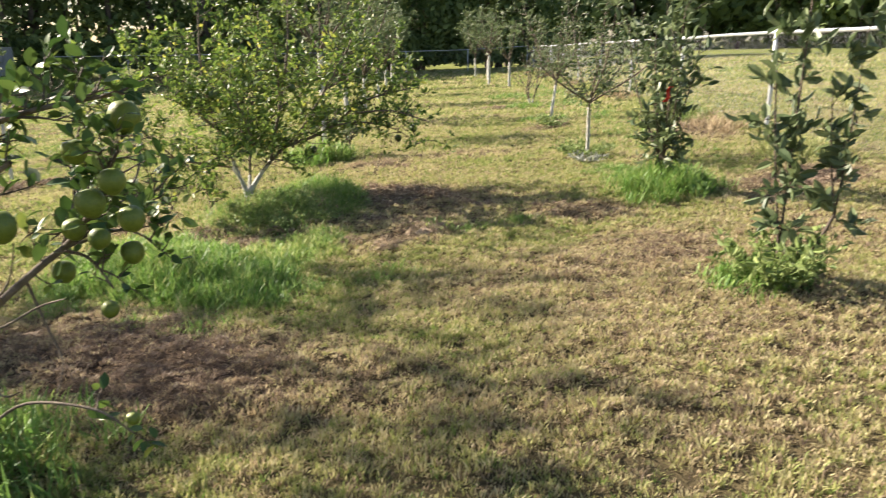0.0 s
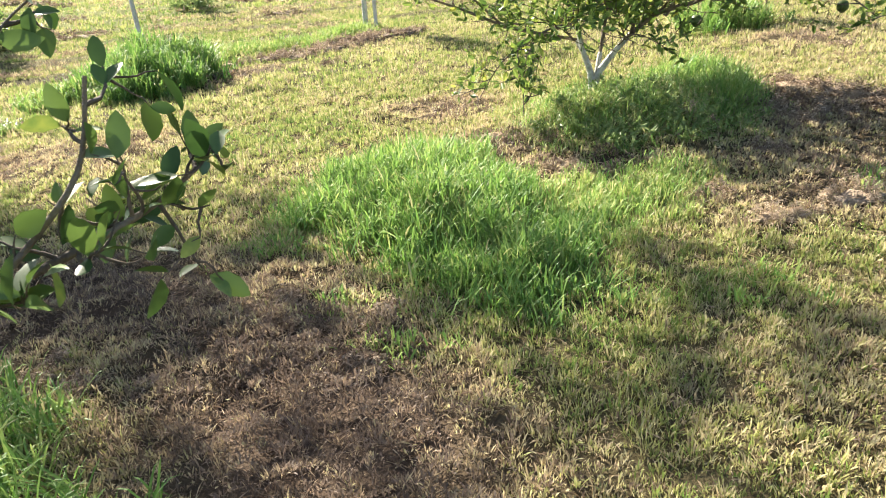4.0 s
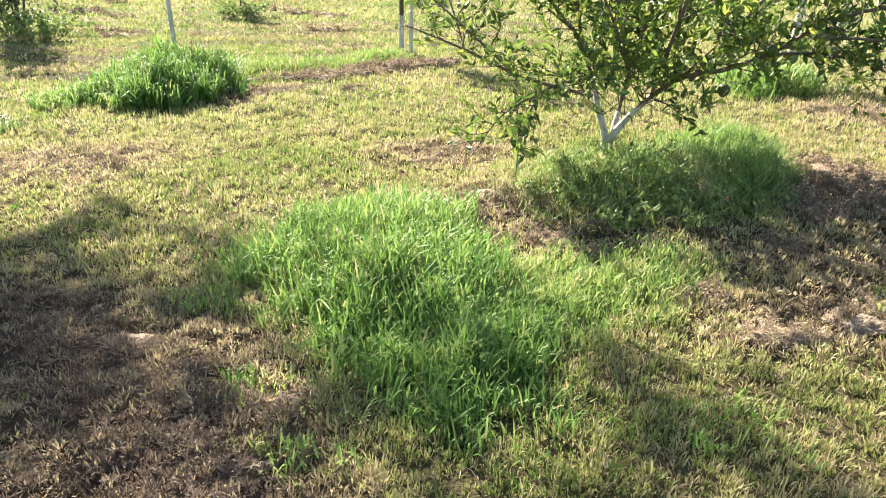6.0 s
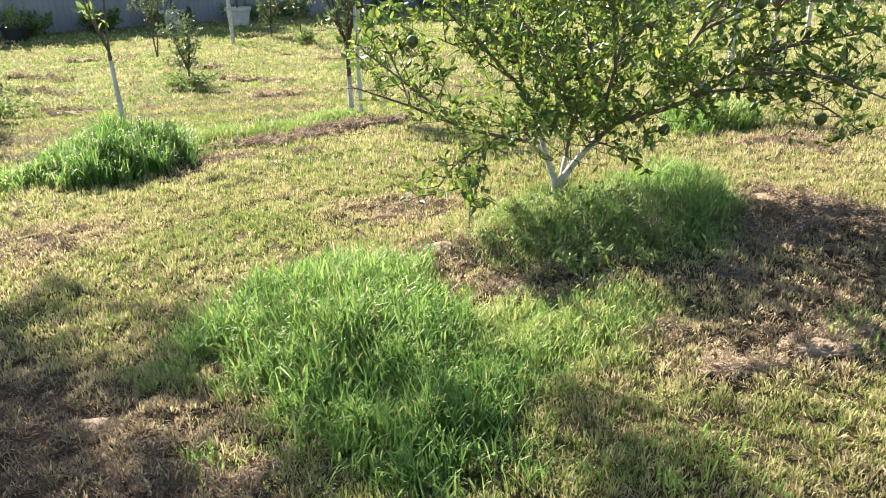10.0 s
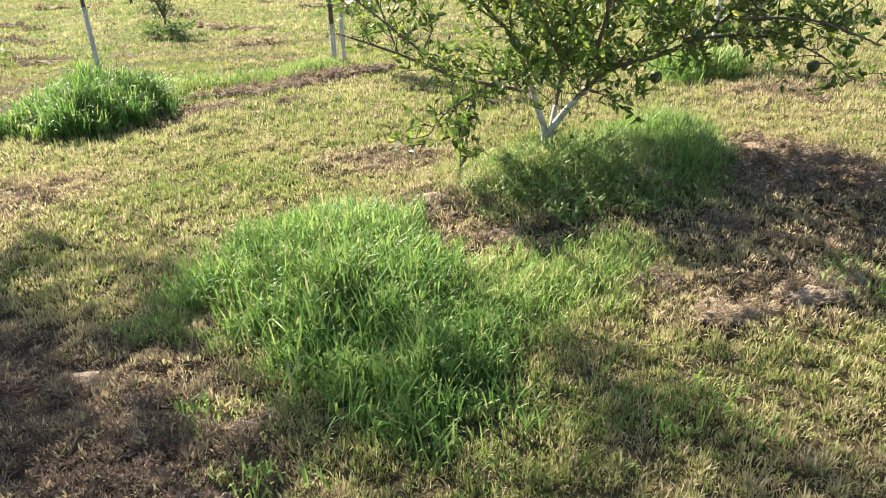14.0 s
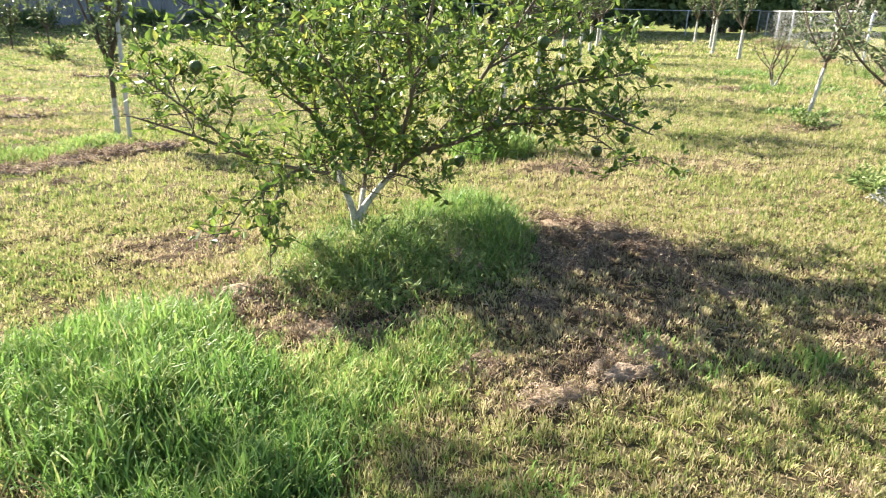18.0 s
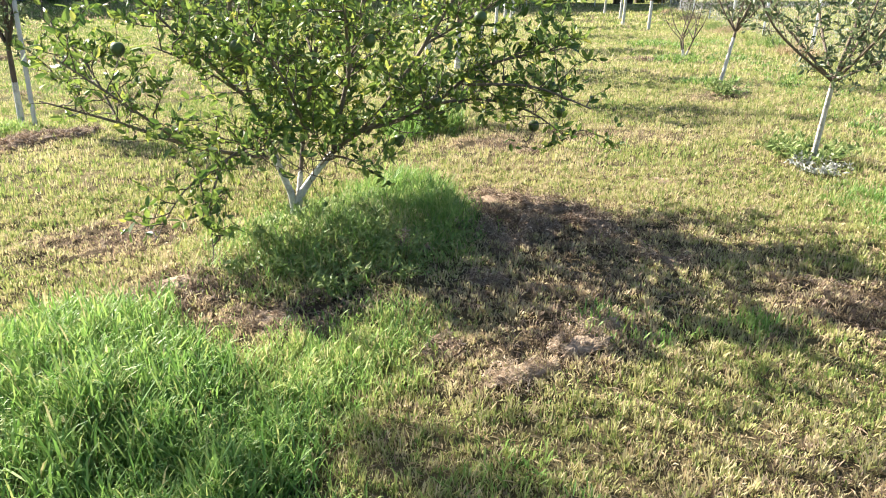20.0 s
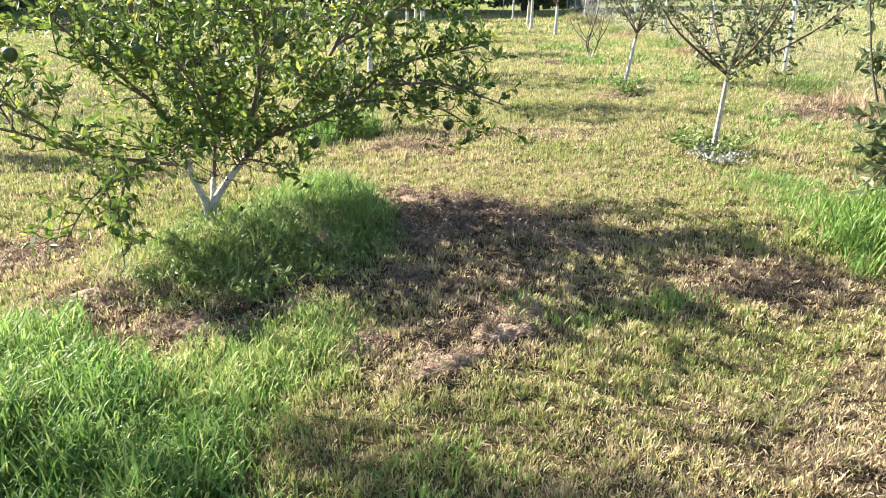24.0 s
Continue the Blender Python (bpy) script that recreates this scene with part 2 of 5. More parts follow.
def windrow(x, y):
    """Ridges of cut grass left by the mower on the field beyond the line of young trees."""
    field = np.clip((-0.66 * (x + 2.5) + 0.75 * (y - 6.4)) / 1.2, 0, 1) * np.clip((1.5 - x) / 2, 0, 1)
    across = -0.36 * x + 0.93 * y + 0.5 * value_noise(x, y, 1.3, 3)
    ridge = np.clip(1.5 * (np.sin(across * 6.0) + 1.2 * value_noise(x, y, 0.9, 4) - 1.05), 0, 1)
    return field * ridge


def value_noise(x, y, cell, seed):
    """Smooth noise from 0 to 1 with features about a cell wide."""
    grid = np.random.RandomState(900 + seed).uniform(0, 1, (257, 257))
    u, v = np.asarray(x, float) / cell, np.asarray(y, float) / cell
    u, v = u * 0.87 + v * 0.49, v * 0.87 - u * 0.49
    i, j = np.floor(u).astype(int), np.floor(v).astype(int)
    f, g = u - i, v - j
    f, g = f * f * (3 - 2 * f), g * g * (3 - 2 * g)
    i, j = i % 256, j % 256
    return (grid[i, j] * (1 - f) + grid[i + 1, j] * f) * (1 - g) + (grid[i, j + 1] * (1 - f) + grid[i + 1, j + 1] * f) * g


def hummock(x, y, dry):
    """How far the turf's tufts stand up on their own roots, most where it has died off into loose humps."""
    h = 0.6 * value_noise(x, y, 0.12, 5) + 0.4 * value_noise(x, y, 0.05, 6)
    return (0.010 + 0.075 * np.clip(dry - 0.25, 0, 1)) * np.clip((h - 0.32) * 2.2, 0, 1) + 0.09 * windrow(x, y)


# ---- ground ----
def ground_sheet():
    n = 330
    u = np.linspace(-1, 1, n)
    axis = np.sinh(u * 6.2) / np.sinh(6.2) * 260
    X, Y = np.meshgrid(1.3 + axis, 3.0 + axis, indexing="ij")
    Z = height(X, Y)
    verts = np.stack([X, Y, Z], -1).reshape(-1, 3)
    i = np.arange(n * n).reshape(n, n)
    faces = np.stack([i[:-1, :-1], i[1:, :-1], i[1:, 1:], i[:-1, 1:]], -1).reshape(-1, 4)
    m = material("lawn_soil", (0.045, 0.04, 0.02), (0.14, 0.115, 0.055), 0.95, 2.2, 0.8, 90)
    nt = m.node_tree
    b = nt.nodes["Principled BSDF"]
    b.inputs["Specular IOR Level"].default_value = 0.05
    ramp = b.inputs["Base Color"].links[0].from_node
    att = nt.nodes.new("ShaderNodeAttribute")
    att.attribute_name = "dry"
    mix = nt.nodes.new("ShaderNodeMix")
    mix.data_type = "RGBA"
    nt.links.new(att.outputs["Fac"], mix.inputs[0])
    nt.links.new(ramp.outputs[0], mix.inputs[6])
    # soil under dry turf, darkened so gaps between the humps read as shadow
    n3 = nt.nodes.new("ShaderNodeTexNoise")
    n3.inputs["Scale"].default_value, n3.inputs["Detail"].default_value = 45, 5
    r3 = nt.nodes.new("ShaderNodeValToRGB")
    r3.color_ramp.elements[0].position, r3.color_ramp.elements[0].color = 0.3, (0.025, 0.018, 0.013, 1)
    r3.color_ramp.elements[1].position, r3.color_ramp.elements[1].color = 0.7, (0.10, 0.072, 0.05, 1)
    nt.links.new(n3.outputs[0], r3.inputs[0])
    nt.links.new(r3.outputs[0], mix.inputs[7])
    # where single blades are too far off to tell apart, the turf's own colour, in mowing stripes
    turf = nt.nodes.new("ShaderNodeAttribute")
    turf.attribute_name = "turf"
    n4 = nt.nodes.new("ShaderNodeTexNoise")
    n4.inputs["Scale"].default_value, n4.inputs["Detail"].default_value = 0.9, 8
    r4 = nt.nodes.new("ShaderNodeValToRGB")
    r4.color_ramp.elements[0].position, r4.color_ramp.elements[0].color = 0.35, (0.10, 0.125, 0.034, 1)
    r4.color_ramp.elements[1].position, r4.color_ramp.elements[1].color = 0.68, (0.20, 0.21, 0.068, 1)
    geo = nt.nodes.new("ShaderNodeNewGeometry")
    nt.links.new(geo.outputs["Position"], n4.inputs["Vector"])
    nt.links.new(n4.outputs[0], r4.inputs[0])
    far = nt.nodes.new("ShaderNodeMix")
    far.data_type = "RGBA"
    nt.links.new(turf.outputs["Fac"], far.inputs[0])
    nt.links.new(mix.outputs[2], far.inputs[6])
    nt.links.new(r4.outputs[0], far.inputs[7])
    nt.links.new(far.outputs[2], b.inputs["Base Color"])
    ob = mesh_object("ground", verts, faces, m, smooth=True)
    dry = ob.data.attributes.new("dry", "FLOAT", "POINT")
    dry.data.foreach_set("value", dryness(X, Y).reshape(-1).astype(np.float32))
    turf = ob.data.attributes.new("turf", "FLOAT", "POINT")
    away = np.hypot(X - 1.35, Y + 0.9)
    angle = np.arctan2(1.35 - X, Y + 0.9)
    aside = np.maximum(np.clip((radians(-62) - angle) / 0.3, 0, 1), np.clip((angle - radians(56)) / 0.3, 0, 1))
    off = np.maximum(np.maximum(np.clip((-0.5 - X) / 1.5, 0, 1), np.clip((X - 6.2) / 1.5, 0, 1)), np.clip((-1.9 - Y) / 1.5, 0, 1))
    beyond = 0.42 * aside * off
    turf.data.foreach_set("value", (np.maximum(np.clip((away - 7) / 9, 0, 1), beyond) * (1 - 0.6 * np.clip(dryness(X, Y) - 0.3, 0, 1))).reshape(-1).astype(np.float32))
    return tagged(ob, "mown orchard lawn, half green and half dried", "lawn", kind="structure")


ground_sheet()


# ---- grass ----
def blade_mesh(name, x, y, tall, wide, lean, mat, parent=None, seed=1, bend=0.5, segs=2, lift=0.0, az=None):
    """Arching blades with feet at x, y: each one a tapered strip of segs quads and a tip."""
    r = np.random.RandomState(seed)
    n = len(x)
    z0 = height(x, y) - 0.006 + lift
    az = r.uniform(0, 2 * np.pi, n) if az is None else az
    out = np.stack([np.cos(az), np.sin(az)], -1)
    face = az + np.pi / 2 + r.uniform(-0.7, 0.7, n)
    side = np.stack([np.cos(face), np.sin(face)], -1) * (wide / 2)[:, None]
    rows = []
    for k in range(segs + 1):
        f = k / (segs + 1)
        reach = tall * lean * (f * 0.55 + bend * f * f)
        up = tall * (f - 0.30 * bend * lean * f * f)
        c = np.stack([x, y], -1) + out * reach[:, None]
        w = 1.0 - 0.45 * f
        rows += [np.column_stack([c - side * w, z0 + up]), np.column_stack([c + side * w, z0 + up])]
    reach = tall * lean * (0.55 + bend)
    up = tall * (1 - 0.45 * bend * lean)
    rows.append(np.column_stack([np.stack([x, y], -1) + out * reach[:, None], z0 + up]))
    k = len(rows)
    verts = np.stack(rows, 1).reshape(-1, 3)
    tris = []
    for s in range(segs):
        a = 2 * s
        tris += [(a, a + 1, a + 3), (a, a + 3, a + 2)]
    tris.append((2 * segs, 2 * segs + 1, k - 1))
    faces = (np.arange(n)[:, None, None] * k + np.array(tris)[None]).reshape(-1, 3)
    return mesh_object(name, verts, faces, mat, parent)


def turf_mesh(name, x, y, z, long, wide, lean, az, tone, mat, r, whole=True, parent=None):
    """Turf blades: whole ones bend in the middle, where they are widest; the others are plain slivers for further off."""
    n = len(x)
    turn = az + np.pi / 2 + r.uniform(-0.9, 0.9, n)
    side = np.column_stack([np.cos(turn), np.sin(turn), r.normal(0, 0.25, n)]) * (wide / 2)[:, None]
    way = np.column_stack([np.cos(az), np.sin(az)])

    def step(a, share):
        return np.column_stack([way * (np.sin(a) * long * share)[:, None], np.cos(a) * long * share])
    foot = np.column_stack([x, y, z])
    if whole:
        mid = foot + step(lean, 0.58)
        tip = mid + step(lean + r.uniform(-0.1, 0.6, n), 0.42)
        v, k = np.stack([foot, mid - side, tip, mid + side], 1), 4
        tris = np.array([(0, 1, 3), (1, 2, 3)])
    else:
        v, k = np.stack([foot - side, foot + side, foot + step(lean, 1.0)], 1), 3
        tris = np.array([(0, 1, 2)])
    ob = mesh_object(name, v.reshape(-1, 3), (np.arange(n)[:, None, None] * k + tris[None]).reshape(-1, 3), mat, parent)
    tones = ob.data.attributes.new("tone", "FLOAT", "POINT")
    tones.data.foreach_set("value", np.repeat(np.clip(tone, 0, 1), k).astype(np.float32))
    return ob


def scatter(r, n, lo, hi):
    """Feet over the ground seen from the walk, from lo to hi metres off, even in the plan."""
    d = np.sqrt(r.uniform(lo * lo, hi * hi, n))
    a = r.uniform(radians(-66), radians(60), n)
    return 1.35 - d * np.sin(a), -0.9 + d * np.cos(a)


def turf(cx, cy, per, tall, wide, spread, whole, r):
    """Tufts of mown grass at cx, cy, each with its own tone and size, its outer blades splayed."""
    tufts = len(cx)
    dry = dryness(cx, cy)
    fine = value_noise(cx, cy, 0.055, 7)
    keep = r.uniform(0, 1, tufts) < 0.35 + 1.2 * fine
    cx, cy, dry, fine = cx[keep], cy[keep], dry[keep], fine[keep]
    tufts = len(cx)
    green = value_noise(cx, cy, 0.9, 8) - 0.5
    beyond = np.clip((-0.66 * (cx + 2.5) + 0.75 * (cy - 6.4)) / 1.2, 0, 1) * np.clip((1.5 - cx) / 2, 0, 1)
    tone = 0.29 + 0.07 * np.clip((cx - 1.5) / 2, 0, 1) - 0.11 * beyond + 0.56 * dry - 0.24 * green + r.normal(0, 0.15, tufts) + 0.28 * (r.uniform(0, 1, tufts) < 0.10)
    size = r.uniform(0.6, 1.25, tufts) * (0.45 + 0.95 * fine) * (1 - 0.25 * dry)
    az = r.uniform(0, 2 * np.pi, (tufts, per))
    rad = np.abs(r.normal(0, spread, (tufts, per)))
    x = (cx[:, None] + rad * np.cos(az)).ravel()
    y = (cy[:, None] + rad * np.sin(az)).ravel()
    n = len(x)
    lean = (0.08 + 0.26 * (rad / spread).ravel() + r.normal(0, 0.2, n) + 0.3 * np.repeat(dry, per)).clip(0, 1.4)
    z = height(x, y) - 0.004 + hummock(x, y, np.repeat(dry, per))
    t = np.repeat(tone, per) + r.normal(0, 0.06, n)
    long, w = tall * r.uniform(0.5, 1.25, n) * np.repeat(size, per), wide * r.uniform(0.6, 1.3, n)
    az = az.ravel() + r.normal(0, 0.5, n)
    dead = np.repeat(tone > 0.66, per)
    for name, sel, label in (("lawn_grass", ~dead, "short mown yellow-green lawn grass"), ("dry_grass", dead, "short dried brown lawn grass")):
        if sel.any():
            tagged(turf_mesh(name, x[sel], y[sel], z[sel], long[sel], w[sel], lean[sel], az[sel], t[sel], TURF, r, whole), label, "grass", kind="stuff")


def lawn():
    """Mown turf in bands of growing distance."""
    r = np.random.RandomState(5)
    for lo, hi, tufts, per, tall, wide, spread, whole in ((0.6, 3.6, 42000, 8, 0.036, 0.0046, 0.012, True), (3.6, 6.5, 58000, 7, 0.039, 0.0060, 0.014, True), (6.5, 12, 72000, 6, 0.046, 0.0095, 0.022, False), (12, 24, 60000, 5, 0.065, 0.020, 0.05, False), (24, 48, 26000, 5, 0.10, 0.06, 0.15, False)):
        cx, cy = scatter(r, tufts, lo, hi)
        turf(cx, cy, per, tall, wide, spread, whole, r)
    # under the first steps of the walk, beside the wedge that the bands cover
    cx, cy = r.uniform(-0.8, 6.5, 60000), r.uniform(-2.2, 2.0, 60000)
    a = np.arctan2(-(cx - 1.35), cy + 0.9)
    out = (np.hypot(cx - 1.35, cy + 0.9) < 0.6) | (a < radians(-66)) | (a > radians(60))
    turf(cx[out], cy[out], 8, 0.036, 0.0050, 0.013, True, r)
    # coarser all round, where it is only passed by
    d, a = np.sqrt(r.uniform(1.0, 15 ** 2, 60000)), r.uniform(radians(58), radians(296), 60000)
    cx, cy = 1.35 - d * np.sin(a), -0.9 + d * np.cos(a)
    out = (cx < -0.8) | (cx > 6.5) | (cy < -2.2)
    turf(cx[out], cy[out], 4, 0.05, 0.02, 0.03, False, r)


lawn()


def thatch():
    """Loose clippings and dead strands lying between the tufts."""
    r = np.random.RandomState(8)
    for lo, hi, n, long, wide in ((0.6, 3.6, 16000, 0.036, 0.0028), (3.6, 6.5, 24000, 0.042, 0.0036)):
        x, y = scatter(r, n, lo, hi)
        z = height(x, y) + 0.002 + np.abs(r.normal(0, 0.009, n))
        az, tilt = r.uniform(0, 2 * np.pi, n), r.normal(0, 0.22, n)
        L = long * r.uniform(0.5, 1.4, n) / 2
        d = np.column_stack([np.cos(az), np.sin(az), tilt]) * L[:, None]
        e = np.column_stack([-np.sin(az), np.cos(az), r.normal(0, 0.6, n)]) * (wide * r.uniform(0.5, 1.2, n) / 2)[:, None]
        p = np.column_stack([x, y, z])
        up = np.array([0, 0, 1]) * (np.abs(L) * r.uniform(0.05, 0.3, n))[:, None]
        v = np.stack([p - d, p + up + e, p + d, p + up - e], 1)
        b = r.uniform(0, 1, n) < 1.3 * dryness(x, y)
        for sel, mat, label in ((~b, THATCH, "pale dry clippings lying in the lawn"), (b, DEAD, "brown dead clippings lying in the lawn")):
            m = int(sel.sum())
            f = (np.arange(m)[:, None, None] * 4 + np.array([(0, 1, 2), (0, 2, 3)])[None]).reshape(-1, 3)
            tagged(mesh_object("grass_clippings", v[sel].reshape(-1, 3), f, mat), label, "dry grass", kind="stuff")


thatch()


def patch_feet(r, n, spots):
    """Feet in tussocks over ellipses (x, y, rx, ry, turn), thinning raggedly to the rim."""
    area = np.array([a * b for _, _, a, b, _ in spots])
    t = max(6, n // 14)
    which = r.choice(len(spots), t, p=area / area.sum())
    s = np.array(spots)[which]
    ang = r.uniform(0, 2 * np.pi, t)
    rad = r.uniform(0, 1, t) ** 0.62 * (1.0 + 0.13 * np.sin(ang * 3 + s[:, 0] * 9) + 0.10 * np.sin(ang * 7 + s[:, 1] * 5)) * (1 + 0.14 * r.normal(size=t)).clip(0.7, 1.45)
    pick = r.randint(0, t, n)
    s, rad, ang = s[pick], rad[pick], ang[pick]
    u = rad * np.cos(ang) * s[:, 2] + r.normal(0, 0.028, n)
    v = rad * np.sin(ang) * s[:, 3] + r.normal(0, 0.028, n)
    return s[:, 0] + u * np.cos(s[:, 4]) - v * np.sin(s[:, 4]), s[:, 1] + u * np.sin(s[:, 4]) + v * np.cos(s[:, 4]), rad, pick


def grass_patch(name, label, n, spots, tall, wide, mat, seed, lean=(0.2, 1.1), segs=3):
    r = np.random.RandomState(seed)
    x, y, rad, tuft = patch_feet(r, n, spots)
    size = r.uniform(0.45, 1.25, n)
    h = tall * r.uniform(0.5, 1.15, n) * size[tuft] * np.clip(1.15 - 0.55 * rad, 0.3, 1.2)
    ob = blade_mesh(name, x, y, h, wide * r.uniform(0.6, 1.3, n), r.uniform(*lean, n), mat, seed=seed, segs=segs, bend=0.65)
    return tagged(ob, label, "grass", kind="stuff")


def lush_patch(name, label, n, spots, tall, wide, seed, tone=0.5, arch=1.3, tufted=1.0, mess=0.24):
    """Uncut grass in tussocks: upright culms, and leaves that leave them at all heights and arch over."""
    r = np.random.RandomState(seed)
    x, y, rad, tuft = patch_feet(r, n, spots)
    size, own, sway = r.uniform(max(0.2, 1 - 0.5 * tufted), 1 + 0.25 * tufted, n), r.normal(0, 0.13, n), r.uniform(0, 2 * np.pi, n)
    high = tall * size[tuft] * np.clip(1.2 - 0.75 * rad, 0.25, 1.2)
    culm = r.uniform(0, 1, n) < 0.3
    base = np.where(culm, 0.0, high * r.uniform(0.05, 0.72, n))
    long = np.where(culm, high * r.uniform(0.6, 1.0, n), tall * r.uniform(0.28, 0.55, n))
    az = sway[tuft] + r.normal(0, 1.6, n)
    turn = az + np.pi / 2 + r.uniform(-0.6, 0.6, n)
    side = np.column_stack([np.cos(turn), np.sin(turn), np.zeros(n)]) * (wide * r.uniform(0.6, 1.3, n) / 2)[:, None]
    way = np.column_stack([np.cos(az), np.sin(az)])
    p = np.column_stack([x, y, height(x, y) - 0.006 + base])
    a = np.abs(r.normal(0.08, mess, n)) + np.where(culm, 0.0, r.uniform(0.1, 0.6, n))
    curl = arch * r.uniform(0.1, 1.0, n) ** 1.5
    rows = [p - side * 0.7, p + side * 0.7]
    for share, w, bend in ((0.42, 1.0, 0.25), (0.33, 0.75, 0.9), (0.25, 0.0, 1.1)):
        p = p + np.column_stack([way * (np.sin(a) * long * share)[:, None], np.cos(a) * long * share])
        rows += [p - side * w, p + side * w] if w else [p]
        a = a + curl * bend
    v = np.stack(rows, 1)
    tris = np.array([(0, 1, 3), (0, 3, 2), (2, 3, 5), (2, 5, 4), (4, 5, 6)])
    ob = mesh_object(name, v.reshape(-1, 3), (np.arange(n)[:, None, None] * 7 + tris[None]).reshape(-1, 3), LUSH)
    t = tone + own[tuft] + r.normal(0, 0.10, n) + 0.4 * (r.uniform(0, 1, n) < 0.04)
    tones = ob.data.attributes.new("tone", "FLOAT", "POINT")
    tones.data.foreach_set("value", np.repeat(np.clip(t, 0, 1), 7).astype(np.float32))
    return tagged(ob, label, "grass", kind="stuff")


lush_patch("tall_grass", "lush bright green clump of uncut grass", 19000, [(0.38, 2.62, 0.50, 0.55, 0.0), (0.62, 2.30, 0.42, 0.45, 0.0)], 0.24, 0.0062, 31, 0.55)
lush_patch("tall_grass", "green grass running forward from the uncut clump", 10000, [(0.86, 2.15, 0.36, 0.46, 0.0), (1.04, 1.85, 0.27, 0.40, -0.3)], 0.17, 0.0056, 41, 0.5)
lush_patch("tall_grass", "low green grass round the rim of the uncut clump", 5000, [(0.5, 2.45, 0.74, 0.74, 0.0), (1.0, 1.85, 0.46, 0.52, 0.0)], 0.1, 0.0046, 42, 0.66)
lush_patch("tall_grass", "low tuft of green grass beside the uncut clump", 6000, [(1.42, 2.55, 0.34, 0.36, 0.0), (1.22, 2.35, 0.25, 0.3, 0.0), (1.62, 2.80, 0.2, 0.2, 0.0)], 0.12, 0.0046, 46, 0.68)
lush_patch("tree_base_grass", "fine green uncut grass round the citrus trunk", 10500, [(1.45, 3.72, 0.60, 0.58, 0.0), (1.70, 4.30, 0.50, 0.60, 0.0), (1.12, 3.82, 0.34, 0.50, 0.0)], 0.165, 0.0046, 32, 0.57, arch=1.8, mess=0.5, tufted=1.5)
lush_patch("tree_base_grass", "yellowing grass mixed in round the citrus trunk", 6000, [(1.2, 3.65, 0.45, 0.52, 0.0), (1.7, 3.95, 0.45, 0.5, 0.0)], 0.15, 0.004, 39, 0.88, arch=1.8, mess=0.55, tufted=1.5)
lush_patch("tree_base_grass", "short sparse grass at the rim of the citrus mound", 3600, [(1.45, 3.75, 0.85, 0.85, 0.0), (1.75, 4.4, 0.7, 0.75, 0.0)], 0.09, 0.0042, 50, 0.7, arch=1.5, mess=0.5)
lush_patch("tree_base_grass", "tall green grass beside the citrus trunk", 4500, [(2.0, 4.35, 0.28, 0.42, 0.0), (2.02, 3.95, 0.2, 0.3, 0.0), (1.9, 4.9, 0.35, 0.35, 0.0)], 0.22, 0.0052, 40, 0.55, arch=1.2, mess=0.35)
lush_patch("tall_grass", "tall green grass clump at a young tree's foot", 13000, [(-2.95, 5.65, 0.68, 0.52, 0.75), (-2.72, 5.3, 0.42, 0.38, 0.0)], 0.42, 0.0095, 33, 0.45)
lush_patch("tall_grass", "loose grass spreading from a tall clump", 2400, [(-3.35, 5.1, 0.55, 0.35, 0.5)], 0.20, 0.010, 43, 0.62)
lush_patch("tall_grass", "strip of bright green uncut grass", 5200, [(-2.35, 7.1, 1.25, 0.30, 0.75), (-1.75, 7.9, 0.4, 0.35, 0.6)], 0.15, 0.007, 34, 0.7)
lush_patch("tall_grass", "grass clump round the lemon trunks", 5200, [(-0.05, 0.12, 0.42, 0.42, 0.0), (-0.4, 0.5, 0.4, 0.4, 0.0)], 0.25, 0.0068, 35, 0.5, mess=0.35)
lush_patch("tall_grass", "green grass clump round a tagged sapling", 4200, [(4.48, 2.70, 0.46, 0.42, 0.0), (4.72, 2.95, 0.3, 0.3, 0.0)], 0.25, 0.007, 36, 0.5)
lush_patch("tall_grass", "low grey-green grass between two young trees", 3800, [(4.78, 3.85, 0.34, 0.62, -0.15), (4.6, 3.35, 0.34, 0.40, 0.0)], 0.085, 0.005, 51, 0.42)
lush_patch("tall_grass", "green grass round a leafy sapling", 1500, [(3.5, 0.5, 0.30, 0.24, 0.0)], 0.14, 0.006, 37, 0.4)
lush_patch("tall_grass", "grass clump behind the citrus tree", 2600, [(2.35, 7.1, 0.5, 0.4, 0.3)], 0.30, 0.010, 38, 0.55)
lush_patch("tall_grass", "small green tufts standing in dry lawn", 1500, [(0.05, 1.95, 0.2, 0.14, 0.0), (0.45, 1.5, 0.18, 0.12, 0.0), (0.75, 1.28, 0.18, 0.1, 0.0), (1.85, 1.75, 0.22, 0.13, 0.0), (3.0, 2.5, 0.22, 0.13, 0.0), (2.55, 2.55, 0.2, 0.2, 0.0)], 0.10, 0.006, 44, 0.6)


# ---- trees ----
def smooth_line(points, steps=5):
    """A curve through the points, with radii carried along."""
    p = np.array(points, float)
    out = []
    for i in range(len(p) - 1):
        a, b, c, d = p[max(i - 1, 0)], p[i], p[i + 1], p[min(i + 2, len(p) - 1)]
        for s in range(steps):
            t = s / steps
            out.append(0.5 * (2 * b + (c - a) * t + (2 * a - 5 * b + 4 * c - d) * t * t + (3 * b - a - 3 * c + d) * t ** 3))
    out.append(p[-1])
    return np.array(out)


